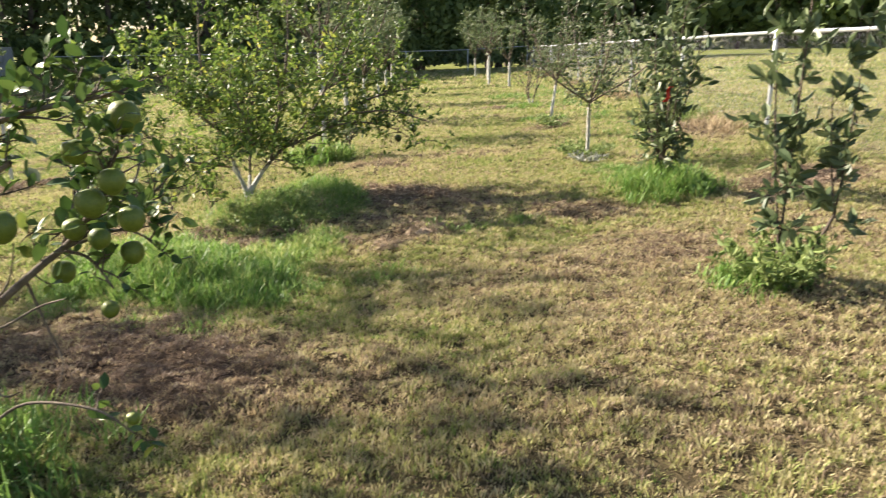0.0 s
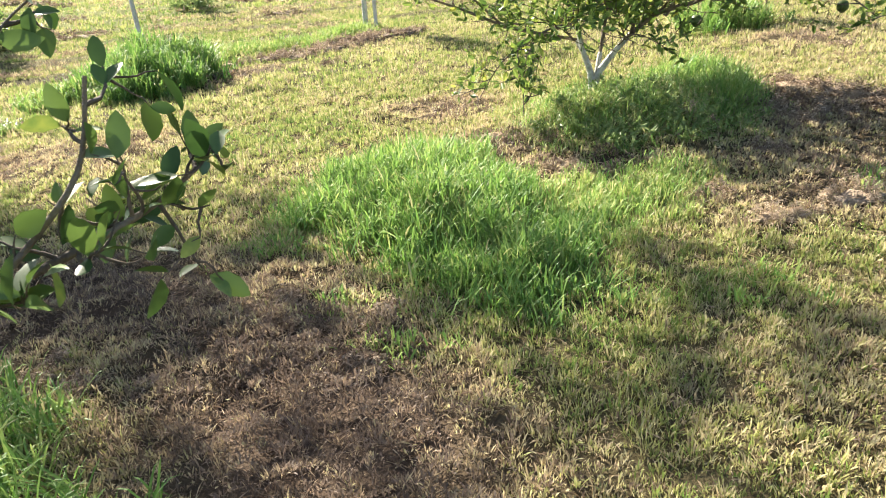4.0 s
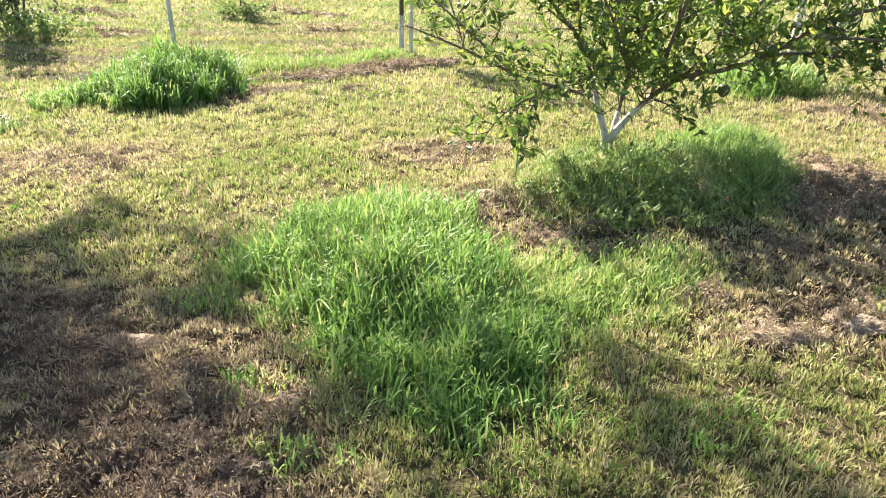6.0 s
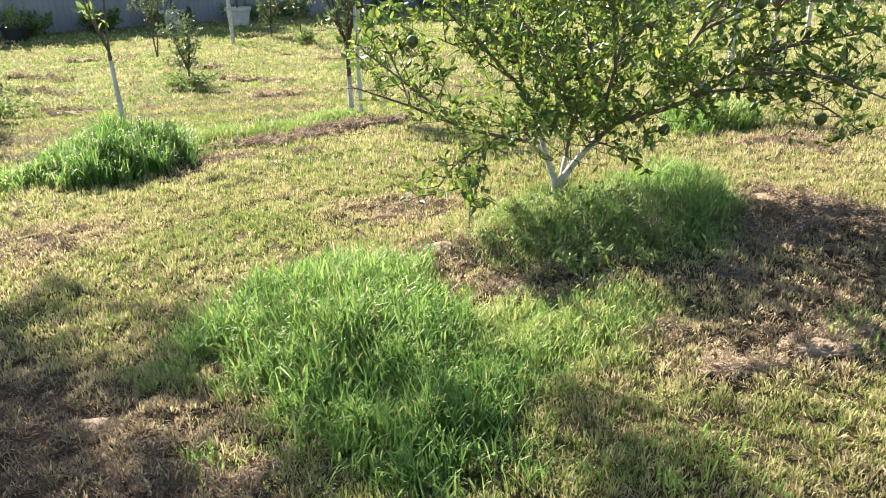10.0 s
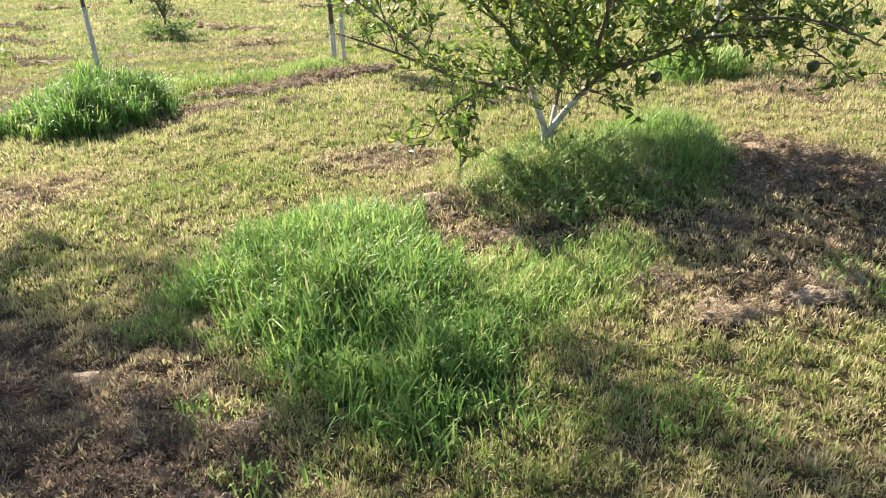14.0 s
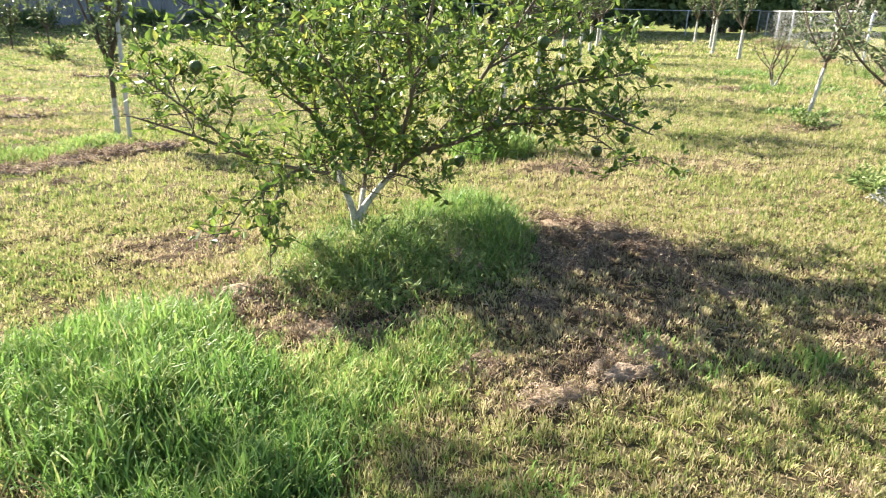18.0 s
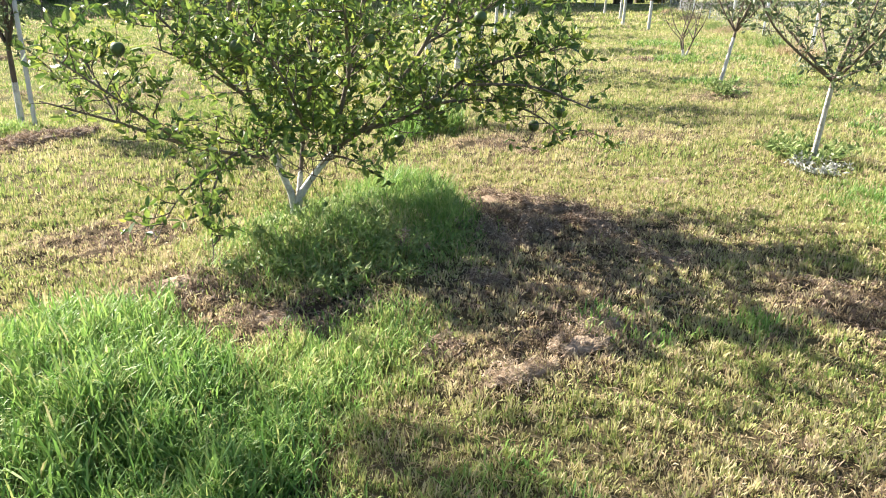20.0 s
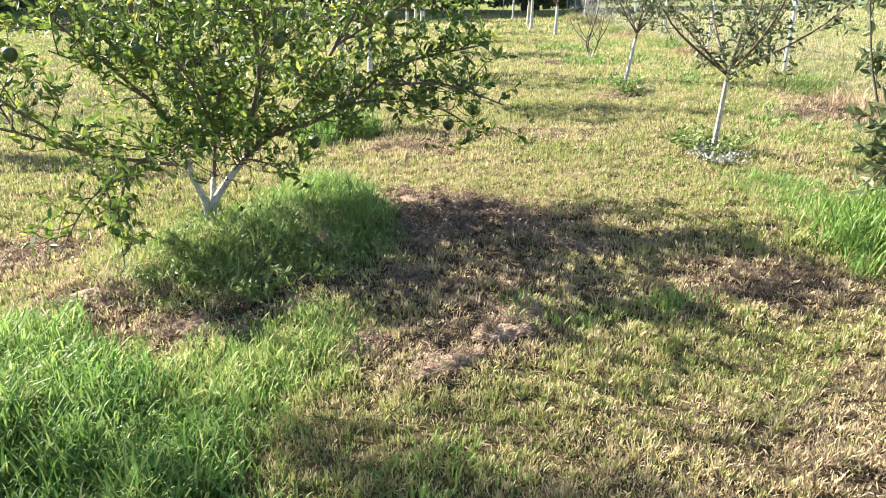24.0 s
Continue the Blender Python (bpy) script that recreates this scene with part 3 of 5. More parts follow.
class Wood:
    """Gathers tapered tubes into one mesh."""

    def __init__(self):
        self.v, self.f, self.n = [], [], 0

    def tube(self, line, sides=6):
        """line: rows of x, y, z, radius."""
        pts, rad = line[:, :3], line[:, 3]
        t = np.gradient(pts, axis=0)
        t /= np.linalg.norm(t, axis=1)[:, None] + 1e-9
        ref = np.array([0.31, 0.93, 0.2]) if abs(t[0][1]) < 0.8 else np.array([1.0, 0.1, 0.0])
        a = np.cross(t, ref)
        a /= np.linalg.norm(a, axis=1)[:, None] + 1e-9
        b = np.cross(t, a)
        ang = np.linspace(0, 2 * np.pi, sides, endpoint=False)
        ring = pts[:, None] + rad[:, None, None] * (np.cos(ang)[None, :, None] * a[:, None] + np.sin(ang)[None, :, None] * b[:, None])
        k = len(pts)
        i = self.n + np.arange(k * sides).reshape(k, sides)
        j = np.roll(i, -1, axis=1)
        self.v.append(ring.reshape(-1, 3))
        self.f.append(np.stack([i[:-1], j[:-1], j[1:], i[1:]], -1).reshape(-1, 4))
        self.n += k * sides

    def put(self, name, mat, parent, label=""):
        if not self.v:
            return None
        return mesh_object(name, np.concatenate(self.v), np.concatenate(self.f), mat, parent, label, smooth=True)


def leaf_arrays(pos, way, size, r, slim=0.42, fold=0.12):
    """Folded, pointed leaves: a midrib of three points and two side points on each half."""
    n = len(pos)
    way = way / (np.linalg.norm(way, axis=1)[:, None] + 1e-9)
    ref = r.normal(size=(n, 3)) + np.array([0, 0, 0.2])
    side = np.cross(way, ref)
    side /= np.linalg.norm(side, axis=1)[:, None] + 1e-9
    nor = np.cross(side, way)
    L = size[:, None]
    rows = [pos, pos + way * L * 0.45 - nor * L * 0.02, pos + way * L - nor * L * fold,
            pos + way * L * 0.28 + side * L * slim * 0.42 + nor * L * fold, pos + way * L * 0.66 + side * L * slim * 0.40 + nor * L * fold * 0.7,
            pos + way * L * 0.28 - side * L * slim * 0.42 + nor * L * fold, pos + way * L * 0.66 - side * L * slim * 0.40 + nor * L * fold * 0.7]
    verts = np.stack(rows, 1).reshape(-1, 3)
    tris = np.array([(0, 3, 1), (3, 4, 1), (4, 2, 1), (0, 1, 5), (5, 1, 6), (6, 1, 2)])
    faces = (np.arange(n)[:, None, None] * 7 + tris[None]).reshape(-1, 3)
    return verts, faces


def oval_leaves(pos, way, size, r, slim=0.5):
    """Broad citrus leaves with a rounded outline: a midrib of five points, three pairs of rim points, drooping tips."""
    n = len(pos)
    way = way / (np.linalg.norm(way, axis=1)[:, None] + 1e-9)
    side = np.cross(way, r.normal(size=(n, 3)) * 0.6 + np.array([0, 0, 1.0]))
    side /= np.linalg.norm(side, axis=1)[:, None] + 1e-9
    nor = np.cross(side, way)
    L, curl = size[:, None], r.uniform(0.05, 0.22, n)[:, None]

    def at(f, w, up):
        return pos + way * L * f + side * L * slim * w + nor * L * (up - curl * f * f)
    rows = [at(0, 0, 0), at(0.28, 0, -0.02), at(0.55, 0, -0.02), at(0.8, 0, 0), at(1.0, 0, 0)]
    for s in (1, -1):
        rows += [at(0.10, 0.20 * s, 0.02), at(0.32, 0.46 * s, 0.07), at(0.60, 0.48 * s, 0.07), at(0.86, 0.26 * s, 0.04)]
    tris = []
    for o, flip in ((5, False), (9, True)):
        t = [(0, o, 1), (o, o + 1, 1), (1, o + 1, 2), (o + 1, o + 2, 2), (2, o + 2, 3), (o + 2, o + 3, 3), (3, o + 3, 4)]
        tris += [(a, c, b) for a, b, c in t] if flip else t
    verts = np.stack(rows, 1).reshape(-1, 3)
    faces = (np.arange(n)[:, None, None] * 13 + np.array(tris)[None]).reshape(-1, 3)
    return verts, faces


def grow(r, lines, wood, twig_gap, twig_len, leaf_gap, start=0.3, rise=0.25, sub=0.5, twig_r=0.004, droop=0.0, depth=1, floor=-9.0):
    """Twigs along the limbs, twiglets along the twigs; returns leaf feet and directions."""
    feet, ways = [], []

    def twig(p, d, length, rad, level):
        k = 5
        line = [np.r_[p, rad]]
        q, dd = p.copy(), d.copy()
        for s in range(k):
            dd = dd + r.normal(size=3) * 0.22 + np.array([0, 0, 0.05 - droop])
            dd /= np.linalg.norm(dd)
            q = q + dd * length / k
            line.append(np.r_[q, rad * (1 - 0.75 * (s + 1) / k)])
        line = np.array(line)
        wood.tube(line, 4)
        m = max(2, int(length / leaf_gap))
        f = r.uniform(0.15, 1.0, m)
        f[-1] = 1.0
        idx = f * k
        base = np.stack([np.interp(idx, np.arange(k + 1), line[:, c]) for c in range(3)], -1)
        feet.append(base)
        ways.append(dd[None] * 0.6 + r.normal(size=(m, 3)) * 0.75 + np.array([0, 0, 0.15 - droop]))
        if level and r.uniform() < 0.8:
            for _ in range(2):
                f0 = r.uniform(0.3, 0.9) * k
                b = np.array([np.interp(f0, np.arange(k + 1), line[:, c]) for c in range(3)])
                e = d + r.normal(size=3) * 0.8
                twig(b, e / np.linalg.norm(e), length * sub, rad * 0.7, level - 1)

    for line in lines:
        length = np.linalg.norm(np.diff(line[:, :3], axis=0), axis=1)
        along = np.r_[0, np.cumsum(length)]
        total = along[-1]
        s = total * start
        while s < total:
            p = np.array([np.interp(s, along, line[:, c]) for c in range(3)])
            i = min(np.searchsorted(along, s), len(line) - 1)
            t = line[i, :3] - line[max(i - 1, 0), :3]
            t /= np.linalg.norm(t) + 1e-9
            d = t * 0.5 + r.normal(size=3) * 0.75 + np.array([0, 0, rise])
            if d[2] < floor:
                d[2] = floor
            twig(p, d / np.linalg.norm(d), twig_len * r.uniform(0.5, 1.2), twig_r, depth)
            s += twig_gap * r.uniform(0.6, 1.4)
    return np.concatenate(feet), np.concatenate(ways)


def fruit_mesh(name, size, mat, nub=0.12, seed=1, long=1.08):
    """A citrus fruit with a slight nipple and dimpled stem end, hanging from its own origin."""
    bm = bmesh.new()
    bmesh.ops.create_uvsphere(bm, u_segments=14, v_segments=10, radius=size / 2)
    for v in bm.verts:
        z = v.co.z / (size / 2)
        v.co.z *= long
        if z < -0.9:
            v.co.z -= nub * size * (-z - 0.9) * 6
        if z > 0.93:
            v.co.z -= size * 0.05
    for f in bm.faces:
        f.smooth = True
    for v in bm.verts:
        v.co.z -= size * 0.5
    me = bpy.data.meshes.new(name)
    bm.to_mesh(me)
    bm.free()
    me.materials.append(mat)
    return me


def limb(*points):
    return smooth_line(points)


def lime_tree():
    r = np.random.RandomState(41)
    bx, by = 1.22, 4.22
    bz = ground_z(bx, by) - 0.05
    tree = thing("lime_tree", bx, by, bz, "bushy lime tree with whitewashed trunk bases and dark green fruit", "tree")
    o = np.array([bx, by, bz, 0])

    def own(line):
        return line - o
    white = [own(limb((bx, by, bz, 0.035), (1.23, 4.2, 0.02, 0.026), (1.31, 4.2, 0.16, 0.019), (1.43, 4.19, 0.31, 0.017))),
             own(limb((bx, by, bz, 0.033), (1.20, 4.2, 0.05, 0.022), (1.15, 4.2, 0.19, 0.017), (1.11, 4.2, 0.33, 0.015))),
             own(limb((bx, by + 0.03, bz, 0.022), (1.18, 4.25, 0.10, 0.017), (1.10, 4.27, 0.26, 0.014))),
             own(limb((bx, by + 0.05, bz, 0.022), (1.24, 4.30, 0.08, 0.017), (1.25, 4.35, 0.16, 0.015)))]
    for w in white:
        wood = Wood()
        wood.tube(w, 9)
        wood.put("painted_trunk", WHITEWASH, tree, "whitewashed lower trunk")
    limbs = [limb((1.43, 4.19, 0.31, 0.017), (1.58, 4.18, 0.43, 0.0165), (1.78, 4.13, 0.50, 0.016), (2.0, 4.15, 0.60, 0.015), (2.3, 4.2, 0.80, 0.012), (2.75, 4.2, 0.90, 0.006)),
             limb((2.0, 4.13, 0.60, 0.012), (2.3, 4.25, 0.60, 0.010), (2.6, 4.3, 0.52, 0.007), (2.85, 4.35, 0.36, 0.004)),
             limb((2.2, 4.15, 0.70, 0.012), (2.5, 3.95, 0.72, 0.008), (2.8, 3.85, 0.62, 0.005)),
             limb((1.11, 4.2, 0.33, 0.015), (0.98, 4.2, 0.70, 0.015), (0.92, 4.25, 1.15, 0.014), (0.95, 4.3, 1.65, 0.006)),
             limb((0.98, 4.2, 0.62, 0.013), (0.70, 4.1, 0.92, 0.010), (0.40, 4.1, 1.22, 0.005)),
             limb((1.10, 4.27, 0.26, 0.014), (0.70, 4.15, 0.36, 0.014), (0.35, 4.1, 0.50, 0.010), (0.0, 4.05, 0.62, 0.005)),
             limb((0.66, 4.15, 0.36, 0.010), (0.45, 3.9, 0.62, 0.008), (0.2, 3.75, 0.86, 0.005)),
             limb((1.09, 4.19, 0.38, 0.009), (0.92, 3.75, 0.40, 0.009), (0.86, 3.45, 0.28, 0.006), (0.88, 3.22, 0.08, 0.003)),
             limb((0.92, 3.75, 0.40, 0.007), (0.72, 3.6, 0.28, 0.005), (0.58, 3.5, 0.06, 0.003)),
             limb((1.25, 4.35, 0.16, 0.015), (1.28, 4.45, 0.40, 0.015), (1.35, 4.7, 0.75, 0.016), (1.45, 4.95, 1.25, 0.011), (1.5, 5.05, 1.65, 0.005)),
             limb((1.43, 4.19, 0.31, 0.015), (1.52, 4.1, 0.75, 0.014), (1.62, 4.05, 1.25, 0.012), (1.66, 4.1, 1.80, 0.005)),
             limb((1.52, 4.1, 0.70, 0.013), (1.5, 3.8, 1.0, 0.010), (1.46, 3.55, 1.30, 0.005)),
             limb((1.62, 4.16, 0.42, 0.016), (1.95, 4.25, 0.90, 0.013), (2.2, 4.25, 1.30, 0.008), (2.35, 4.3, 1.58, 0.004)),
             limb((1.30, 4.2, 0.40, 0.013), (1.20, 3.85, 0.75, 0.010), (1.05, 3.65, 1.05, 0.005)),
             limb((1.95, 4.25, 0.90, 0.010), (2.35, 4.4, 1.1, 0.007), (2.65, 4.45, 1.22, 0.004)),
             limb((1.35, 4.7, 0.75, 0.012), (1.85, 4.95, 0.95, 0.008), (2.3, 5.05, 1.05, 0.004)),
             limb((1.30, 4.6, 0.65, 0.012), (0.85, 4.85, 0.95, 0.008), (0.45, 4.9, 1.05, 0.004)),
             limb((1.08, 4.2, 0.28, 0.006), (1.0, 4.02, 0.40, 0.005), (0.88, 3.9, 0.46, 0.003)),
             limb((1.40, 4.19, 0.28, 0.006), (1.36, 4.02, 0.40, 0.005), (1.30, 3.9, 0.52, 0.003)),
             limb((1.55, 4.17, 0.41, 0.006), (1.62, 4.02, 0.52, 0.005), (1.72, 3.92, 0.66, 0.003)),
             limb((1.30, 4.6, 0.65, 0.011), (0.95, 5.1, 0.95, 0.008), (0.65, 5.5, 1.15, 0.004)),
             limb((1.35, 4.7, 0.75, 0.011), (1.25, 5.2, 1.05, 0.008), (1.15, 5.65, 1.25, 0.004)),
             limb((1.28, 4.45, 0.40, 0.010), (1.05, 4.85, 0.60, 0.008), (0.80, 5.15, 0.72, 0.004)),
             limb((1.32, 4.5, 0.45, 0.010), (1.55, 4.95, 0.62, 0.008), (1.75, 5.3, 0.75, 0.004)),
             limb((1.36, 4.19, 0.24, 0.006), (1.42, 4.0, 0.34, 0.005), (1.50, 3.88, 0.36, 0.003)),
             limb((1.06, 4.2, 0.33, 0.006), (1.10, 3.95, 0.46, 0.005), (1.14, 3.8, 0.40, 0.003)),
             limb((1.78, 4.13, 0.50, 0.007), (1.85, 3.9, 0.62, 0.005), (1.95, 3.75, 0.70, 0.003)),
             limb((0.98, 4.2, 0.62, 0.010), (0.80, 3.95, 0.80, 0.007), (0.62, 3.75, 0.92, 0.004)),
             limb((0.35, 4.1, 0.50, 0.008), (0.15, 4.35, 0.78, 0.006), (-0.05, 4.4, 1.0, 0.003))]
    lines = [own(l) * np.array([1, 1, 1, 0.82]) for l in limbs]
    for l in lines:
        wood = Wood()
        wood.tube(l, 6)
        wood.put("limb", BARK, tree)
    twigs = Wood()
    low = (5, 6, 7, 8)
    feet, ways = grow(r, [l for n, l in enumerate(lines) if n not in low], twigs, 0.053, 0.32, 0.022, start=0.08, rise=0.2, sub=0.62, depth=2, floor=-0.15)
    f2, w2 = grow(r, [lines[n] for n in low], twigs, 0.068, 0.24, 0.025, start=0.15, rise=0.2, sub=0.6, depth=2, floor=-0.1)
    feet, ways = np.concatenate([feet, f2]), np.concatenate([ways, w2])
    keep = np.ones(len(feet), bool)
    for x, y, z, gap in ((1.80, 4.10, 0.40, 0.17), (2.63, 4.28, 0.43, 0.15), (1.98, 3.98, 0.63, 0.10), (2.80, 4.33, 0.51, 0.10), (2.52, 4.2, 0.56, 0.09), (1.62, 3.92, 0.94, 0.09), (0.98, 3.82, 0.91, 0.09), (0.42, 3.9, 0.88, 0.09)):
        keep &= np.linalg.norm(feet + np.array([bx, by, bz]) - np.array([x, y, z]), axis=1) > gap
    world_feet = feet + np.array([bx, by, bz])
    foot_gap = (np.abs(world_feet[:, 0] - 1.24) < 0.26) & (world_feet[:, 1] < 4.3) & (world_feet[:, 2] < 0.42)
    keep &= ~foot_gap | (r.uniform(0, 1, len(feet)) < 0.12)
    low_side = (world_feet[:, 0] < 1.05) & (world_feet[:, 2] < 0.75) & (world_feet[:, 1] > 3.7)
    keep &= r.uniform(0, 1, len(feet)) < np.where(low_side, 0.5, 0.9)
    feet, ways = feet[keep], ways[keep]
    tagged(twigs.put("twig_growth", DARKBARK, tree), kind="stuff")
    size = r.uniform(0.030, 0.072, len(feet))
    v, f = leaf_arrays(feet, ways, size, r, slim=0.46, fold=0.07)
    mesh_object("crown", v, f, LIMELEAF, tree, "glossy green leaves, some yellowing")
    me = fruit_mesh("fruit", 0.067, FRUIT, seed=3)
    for x, y, z, s in ((1.80, 4.12, 0.43, 1.0), (2.63, 4.30, 0.47, 1.0), (1.98, 4.0, 0.67, 0.95), (2.80, 4.35, 0.55, 1.05), (2.52, 4.25, 0.60, 0.95), (1.62, 3.95, 0.98, 1.0), (0.98, 3.85, 0.95, 1.05), (0.42, 3.95, 0.92, 1.0), (2.05, 4.1, 0.90, 0.9), (2.68, 4.2, 0.72, 0.9), (1.2, 4.0, 1.35, 1.0), (2.2, 4.0, 1.1, 1.0)):
        ob = new("fruit", me)
        ob.parent, ob.location, ob.scale = tree, (x - bx, y - by, z - bz), (s, s, s)
        stalk = Wood()
        stalk.tube(np.array([[x - bx, y - by, z - bz - 0.008, 0.0018], [x - bx + 0.004, y - by, z - bz + 0.05, 0.0018], [x - bx, y - by + 0.01, z - bz + 0.11, 0.002]]), 4)
        stalk.put("fruit_stalk", DARKBARK, tree)
    return tree


lime_tree()


def lemon_tree():
    r = np.random.RandomState(52)
    bx, by = -0.08, 0.2
    bz = ground_z(bx, by) - 0.05
    tree = thing("lemon_tree", bx, by, bz, "small lemon tree with several whitewashed stems and unripe lemons", "tree")
    o = np.array([bx, by, bz, 0])
    white = [((-0.16, 0.22, bz, 0.024), (-0.13, 0.2, 0.08, 0.021), (-0.10, 0.17, 0.28, 0.018)),
             ((-0.06, 0.2, bz, 0.024), (-0.02, 0.16, 0.05, 0.021), (0.03, 0.12, 0.24, 0.019)),
             ((-0.10, 0.24, bz, 0.026), (0.0, 0.28, 0.2, 0.024), (0.04, 0.3, 0.42, 0.02)),
             ((-0.12, 0.24, bz + 0.02, 0.028), (-0.35, 0.3, 0.15, 0.025), (-0.6, 0.36, 0.36, 0.021))]
    for w in white:
        wood = Wood()
        wood.tube(limb(*w) - o, 9)
        wood.put("painted_trunk", WHITEWASH, tree, "whitewashed lower stem")
    limbs = [limb((-0.10, 0.17, 0.28, 0.0175), (-0.03, 0.02, 0.55, 0.016), (0.05, -0.16, 0.92, 0.013), (0.10, -0.26, 1.22, 0.010), (0.12, -0.30, 1.6, 0.005)),
             limb((0.03, 0.12, 0.24, 0.0185), (0.09, 0.0, 0.42, 0.018), (0.12, -0.06, 0.52, 0.016)),
             limb((0.12, -0.06, 0.50, 0.014), (0.08, -0.14, 0.70, 0.012), (0.20, -0.26, 0.90, 0.009), (0.40, -0.42, 1.05, 0.006)),
             limb((0.12, -0.06, 0.50, 0.014), (0.26, -0.04, 0.62, 0.012), (0.40, 0.02, 0.72, 0.010), (0.53, 0.15, 0.77, 0.007), (0.66, 0.32, 0.82, 0.005), (0.72, 0.40, 0.87, 0.003)),
             limb((0.11, -0.08, 0.55, 0.011), (0.20, -0.16, 0.75, 0.009), (0.27, -0.22, 0.98, 0.007), (0.38, -0.3, 1.2, 0.004)),
             limb((0.04, 0.3, 0.42, 0.018), (0.06, 0.30, 0.7, 0.014), (0.12, 0.3, 1.0, 0.009), (0.2, 0.35, 1.3, 0.005)),
             limb((0.06, -0.18, 0.97, 0.010), (0.24, -0.32, 1.08, 0.009), (0.44, -0.40, 1.16, 0.007), (0.66, -0.40, 1.20, 0.004)),
             limb((0.40, 0.02, 0.72, 0.008), (0.50, -0.16, 0.84, 0.007), (0.57, -0.32, 0.97, 0.005), (0.62, -0.44, 1.04, 0.003)),
             limb((0.40, 0.02, 0.72, 0.006), (0.48, -0.04, 0.70, 0.005), (0.54, -0.10, 0.62, 0.003)),
             limb((0.55, 0.18, 0.80, 0.005), (0.62, 0.26, 0.9, 0.004), (0.64, 0.30, 1.02, 0.003)),
             limb((0.45, 0.0, 0.74, 0.005), (0.58, -0.04, 0.78, 0.004), (0.66, -0.05, 0.74, 0.003)),
             limb((-0.6, 0.36, 0.36, 0.02), (-0.8, 0.4, 0.7, 0.014), (-0.9, 0.42, 1.1, 0.008)),
             limb((0.10, 0.1, 0.14, 0.006), (0.25, -0.05, 0.27, 0.005), (0.45, -0.18, 0.28, 0.004), (0.55, -0.21, 0.2, 0.003)),
             # bare crooked twigs low in the crown
             limb((0.10, -0.08, 0.54, 0.006), (0.20, -0.18, 0.60, 0.004), (0.30, -0.22, 0.70, 0.003), (0.34, -0.26, 0.82, 0.002)),
             limb((0.12, -0.06, 0.52, 0.006), (0.24, -0.14, 0.55, 0.004), (0.36, -0.20, 0.62, 0.003), (0.44, -0.28, 0.66, 0.002)),
             limb((0.03, -0.02, 0.58, 0.006), (0.10, -0.22, 0.66, 0.004), (0.16, -0.34, 0.78, 0.003), (0.28, -0.42, 0.84, 0.002)),
             limb((0.20, -0.05, 0.58, 0.005), (0.26, -0.16, 0.64, 0.004), (0.22, -0.26, 0.72, 0.003), (0.26, -0.36, 0.80, 0.002)),
             limb((0.05, 0.05, 0.35, 0.005), (0.14, -0.10, 0.40, 0.004), (0.24, -0.22, 0.38, 0.003), (0.30, -0.30, 0.42, 0.002)),
             limb((0.30, -0.02, 0.65, 0.005), (0.34, -0.06, 0.52, 0.004), (0.38, -0.12, 0.42, 0.003), (0.36, -0.16, 0.34, 0.002)),
             limb((0.40, 0.02, 0.72, 0.006), (0.45, 0.04, 0.86, 0.005), (0.437, 0.166, 0.93, 0.004), (0.44, 0.312, 1.01, 0.003), (0.469, 0.399, 1.08, 0.002), (0.529, 0.482, 1.139, 0.0015))]
    lines = [l - o for l in limbs]
    for l in lines:
        wood = Wood()
        wood.tube(l, 7)
        wood.put("limb", BARK, tree)
    twigs = Wood()
    feet, ways = grow(r, [lines[i] for i in (0, 2, 3, 4, 5, 6, 7, 8, 9, 10, 11)], twigs, 0.062, 0.15, 0.030, start=0.4, rise=0.1)
    f2, w2 = grow(r, [lines[i] for i in (3, 7, 8, 10, 6)], twigs, 0.036, 0.12, 0.022, start=0.3, rise=0.5, droop=-0.12)
    f4, w4 = grow(r, [lines[-1]], twigs, 0.05, 0.07, 0.020, start=0.25, rise=0.6)
    f3, w3 = grow(r, [lines[12]], twigs, 0.05, 0.08, 0.015, start=0.8)
    feet, ways = np.concatenate([feet, f2, f3, f4]), np.concatenate([ways, w2, w3, w4])
    tagged(twigs.put("twig_growth", DARKBARK, tree), kind="stuff")
    size = r.uniform(0.034, 0.070, len(feet))
    # the leaves that the walk passes nearest are single pieces; the rest stay joined
    near = np.argsort(-(feet[:, 0] * 0.9 - feet[:, 1] * 0.5))[:260]
    rest = np.setdiff1d(np.arange(len(feet)), near)
    rest = rest[r.uniform(0, 1, len(rest)) < 0.68]
    v, f = oval_leaves(feet[rest], ways[rest], size[rest], r, slim=0.52)
    tagged(mesh_object("foliage", v, f, LEMONLEAF, tree, smooth=True), kind="stuff")
    shapes = []
    for k in range(10):
        shapes.append(broad_leaf(np.random.RandomState(70 + k)))
    for n, i in enumerate(near):
        ob = new("leaf", shapes[n % 10])
        ob.parent = tree
        d = Vector(ways[i]).normalized()
        m = d.to_track_quat("Y", "Z").to_matrix().to_4x4() @ Matrix.Rotation(r.uniform(-1.2, 1.2), 4, "Y")
        ob.matrix_basis = Matrix.Translation(feet[i]) @ m @ Matrix.Scale(size[i] * 0.82, 4)
    me = fruit_mesh("lemon", 0.069, LEMON, nub=0.08, long=1.04)
    spots = LEMONS
    for x, y, z, s in spots:
        ob = new("lemon", me)
        ob.parent, ob.location, ob.scale = tree, (x - bx, y - by, z - bz + 0.04), (s, s, s)
        ob.rotation_euler = (r.uniform(-0.3, 0.3), r.uniform(-0.3, 0.3), r.uniform(0, 6))
    return tree


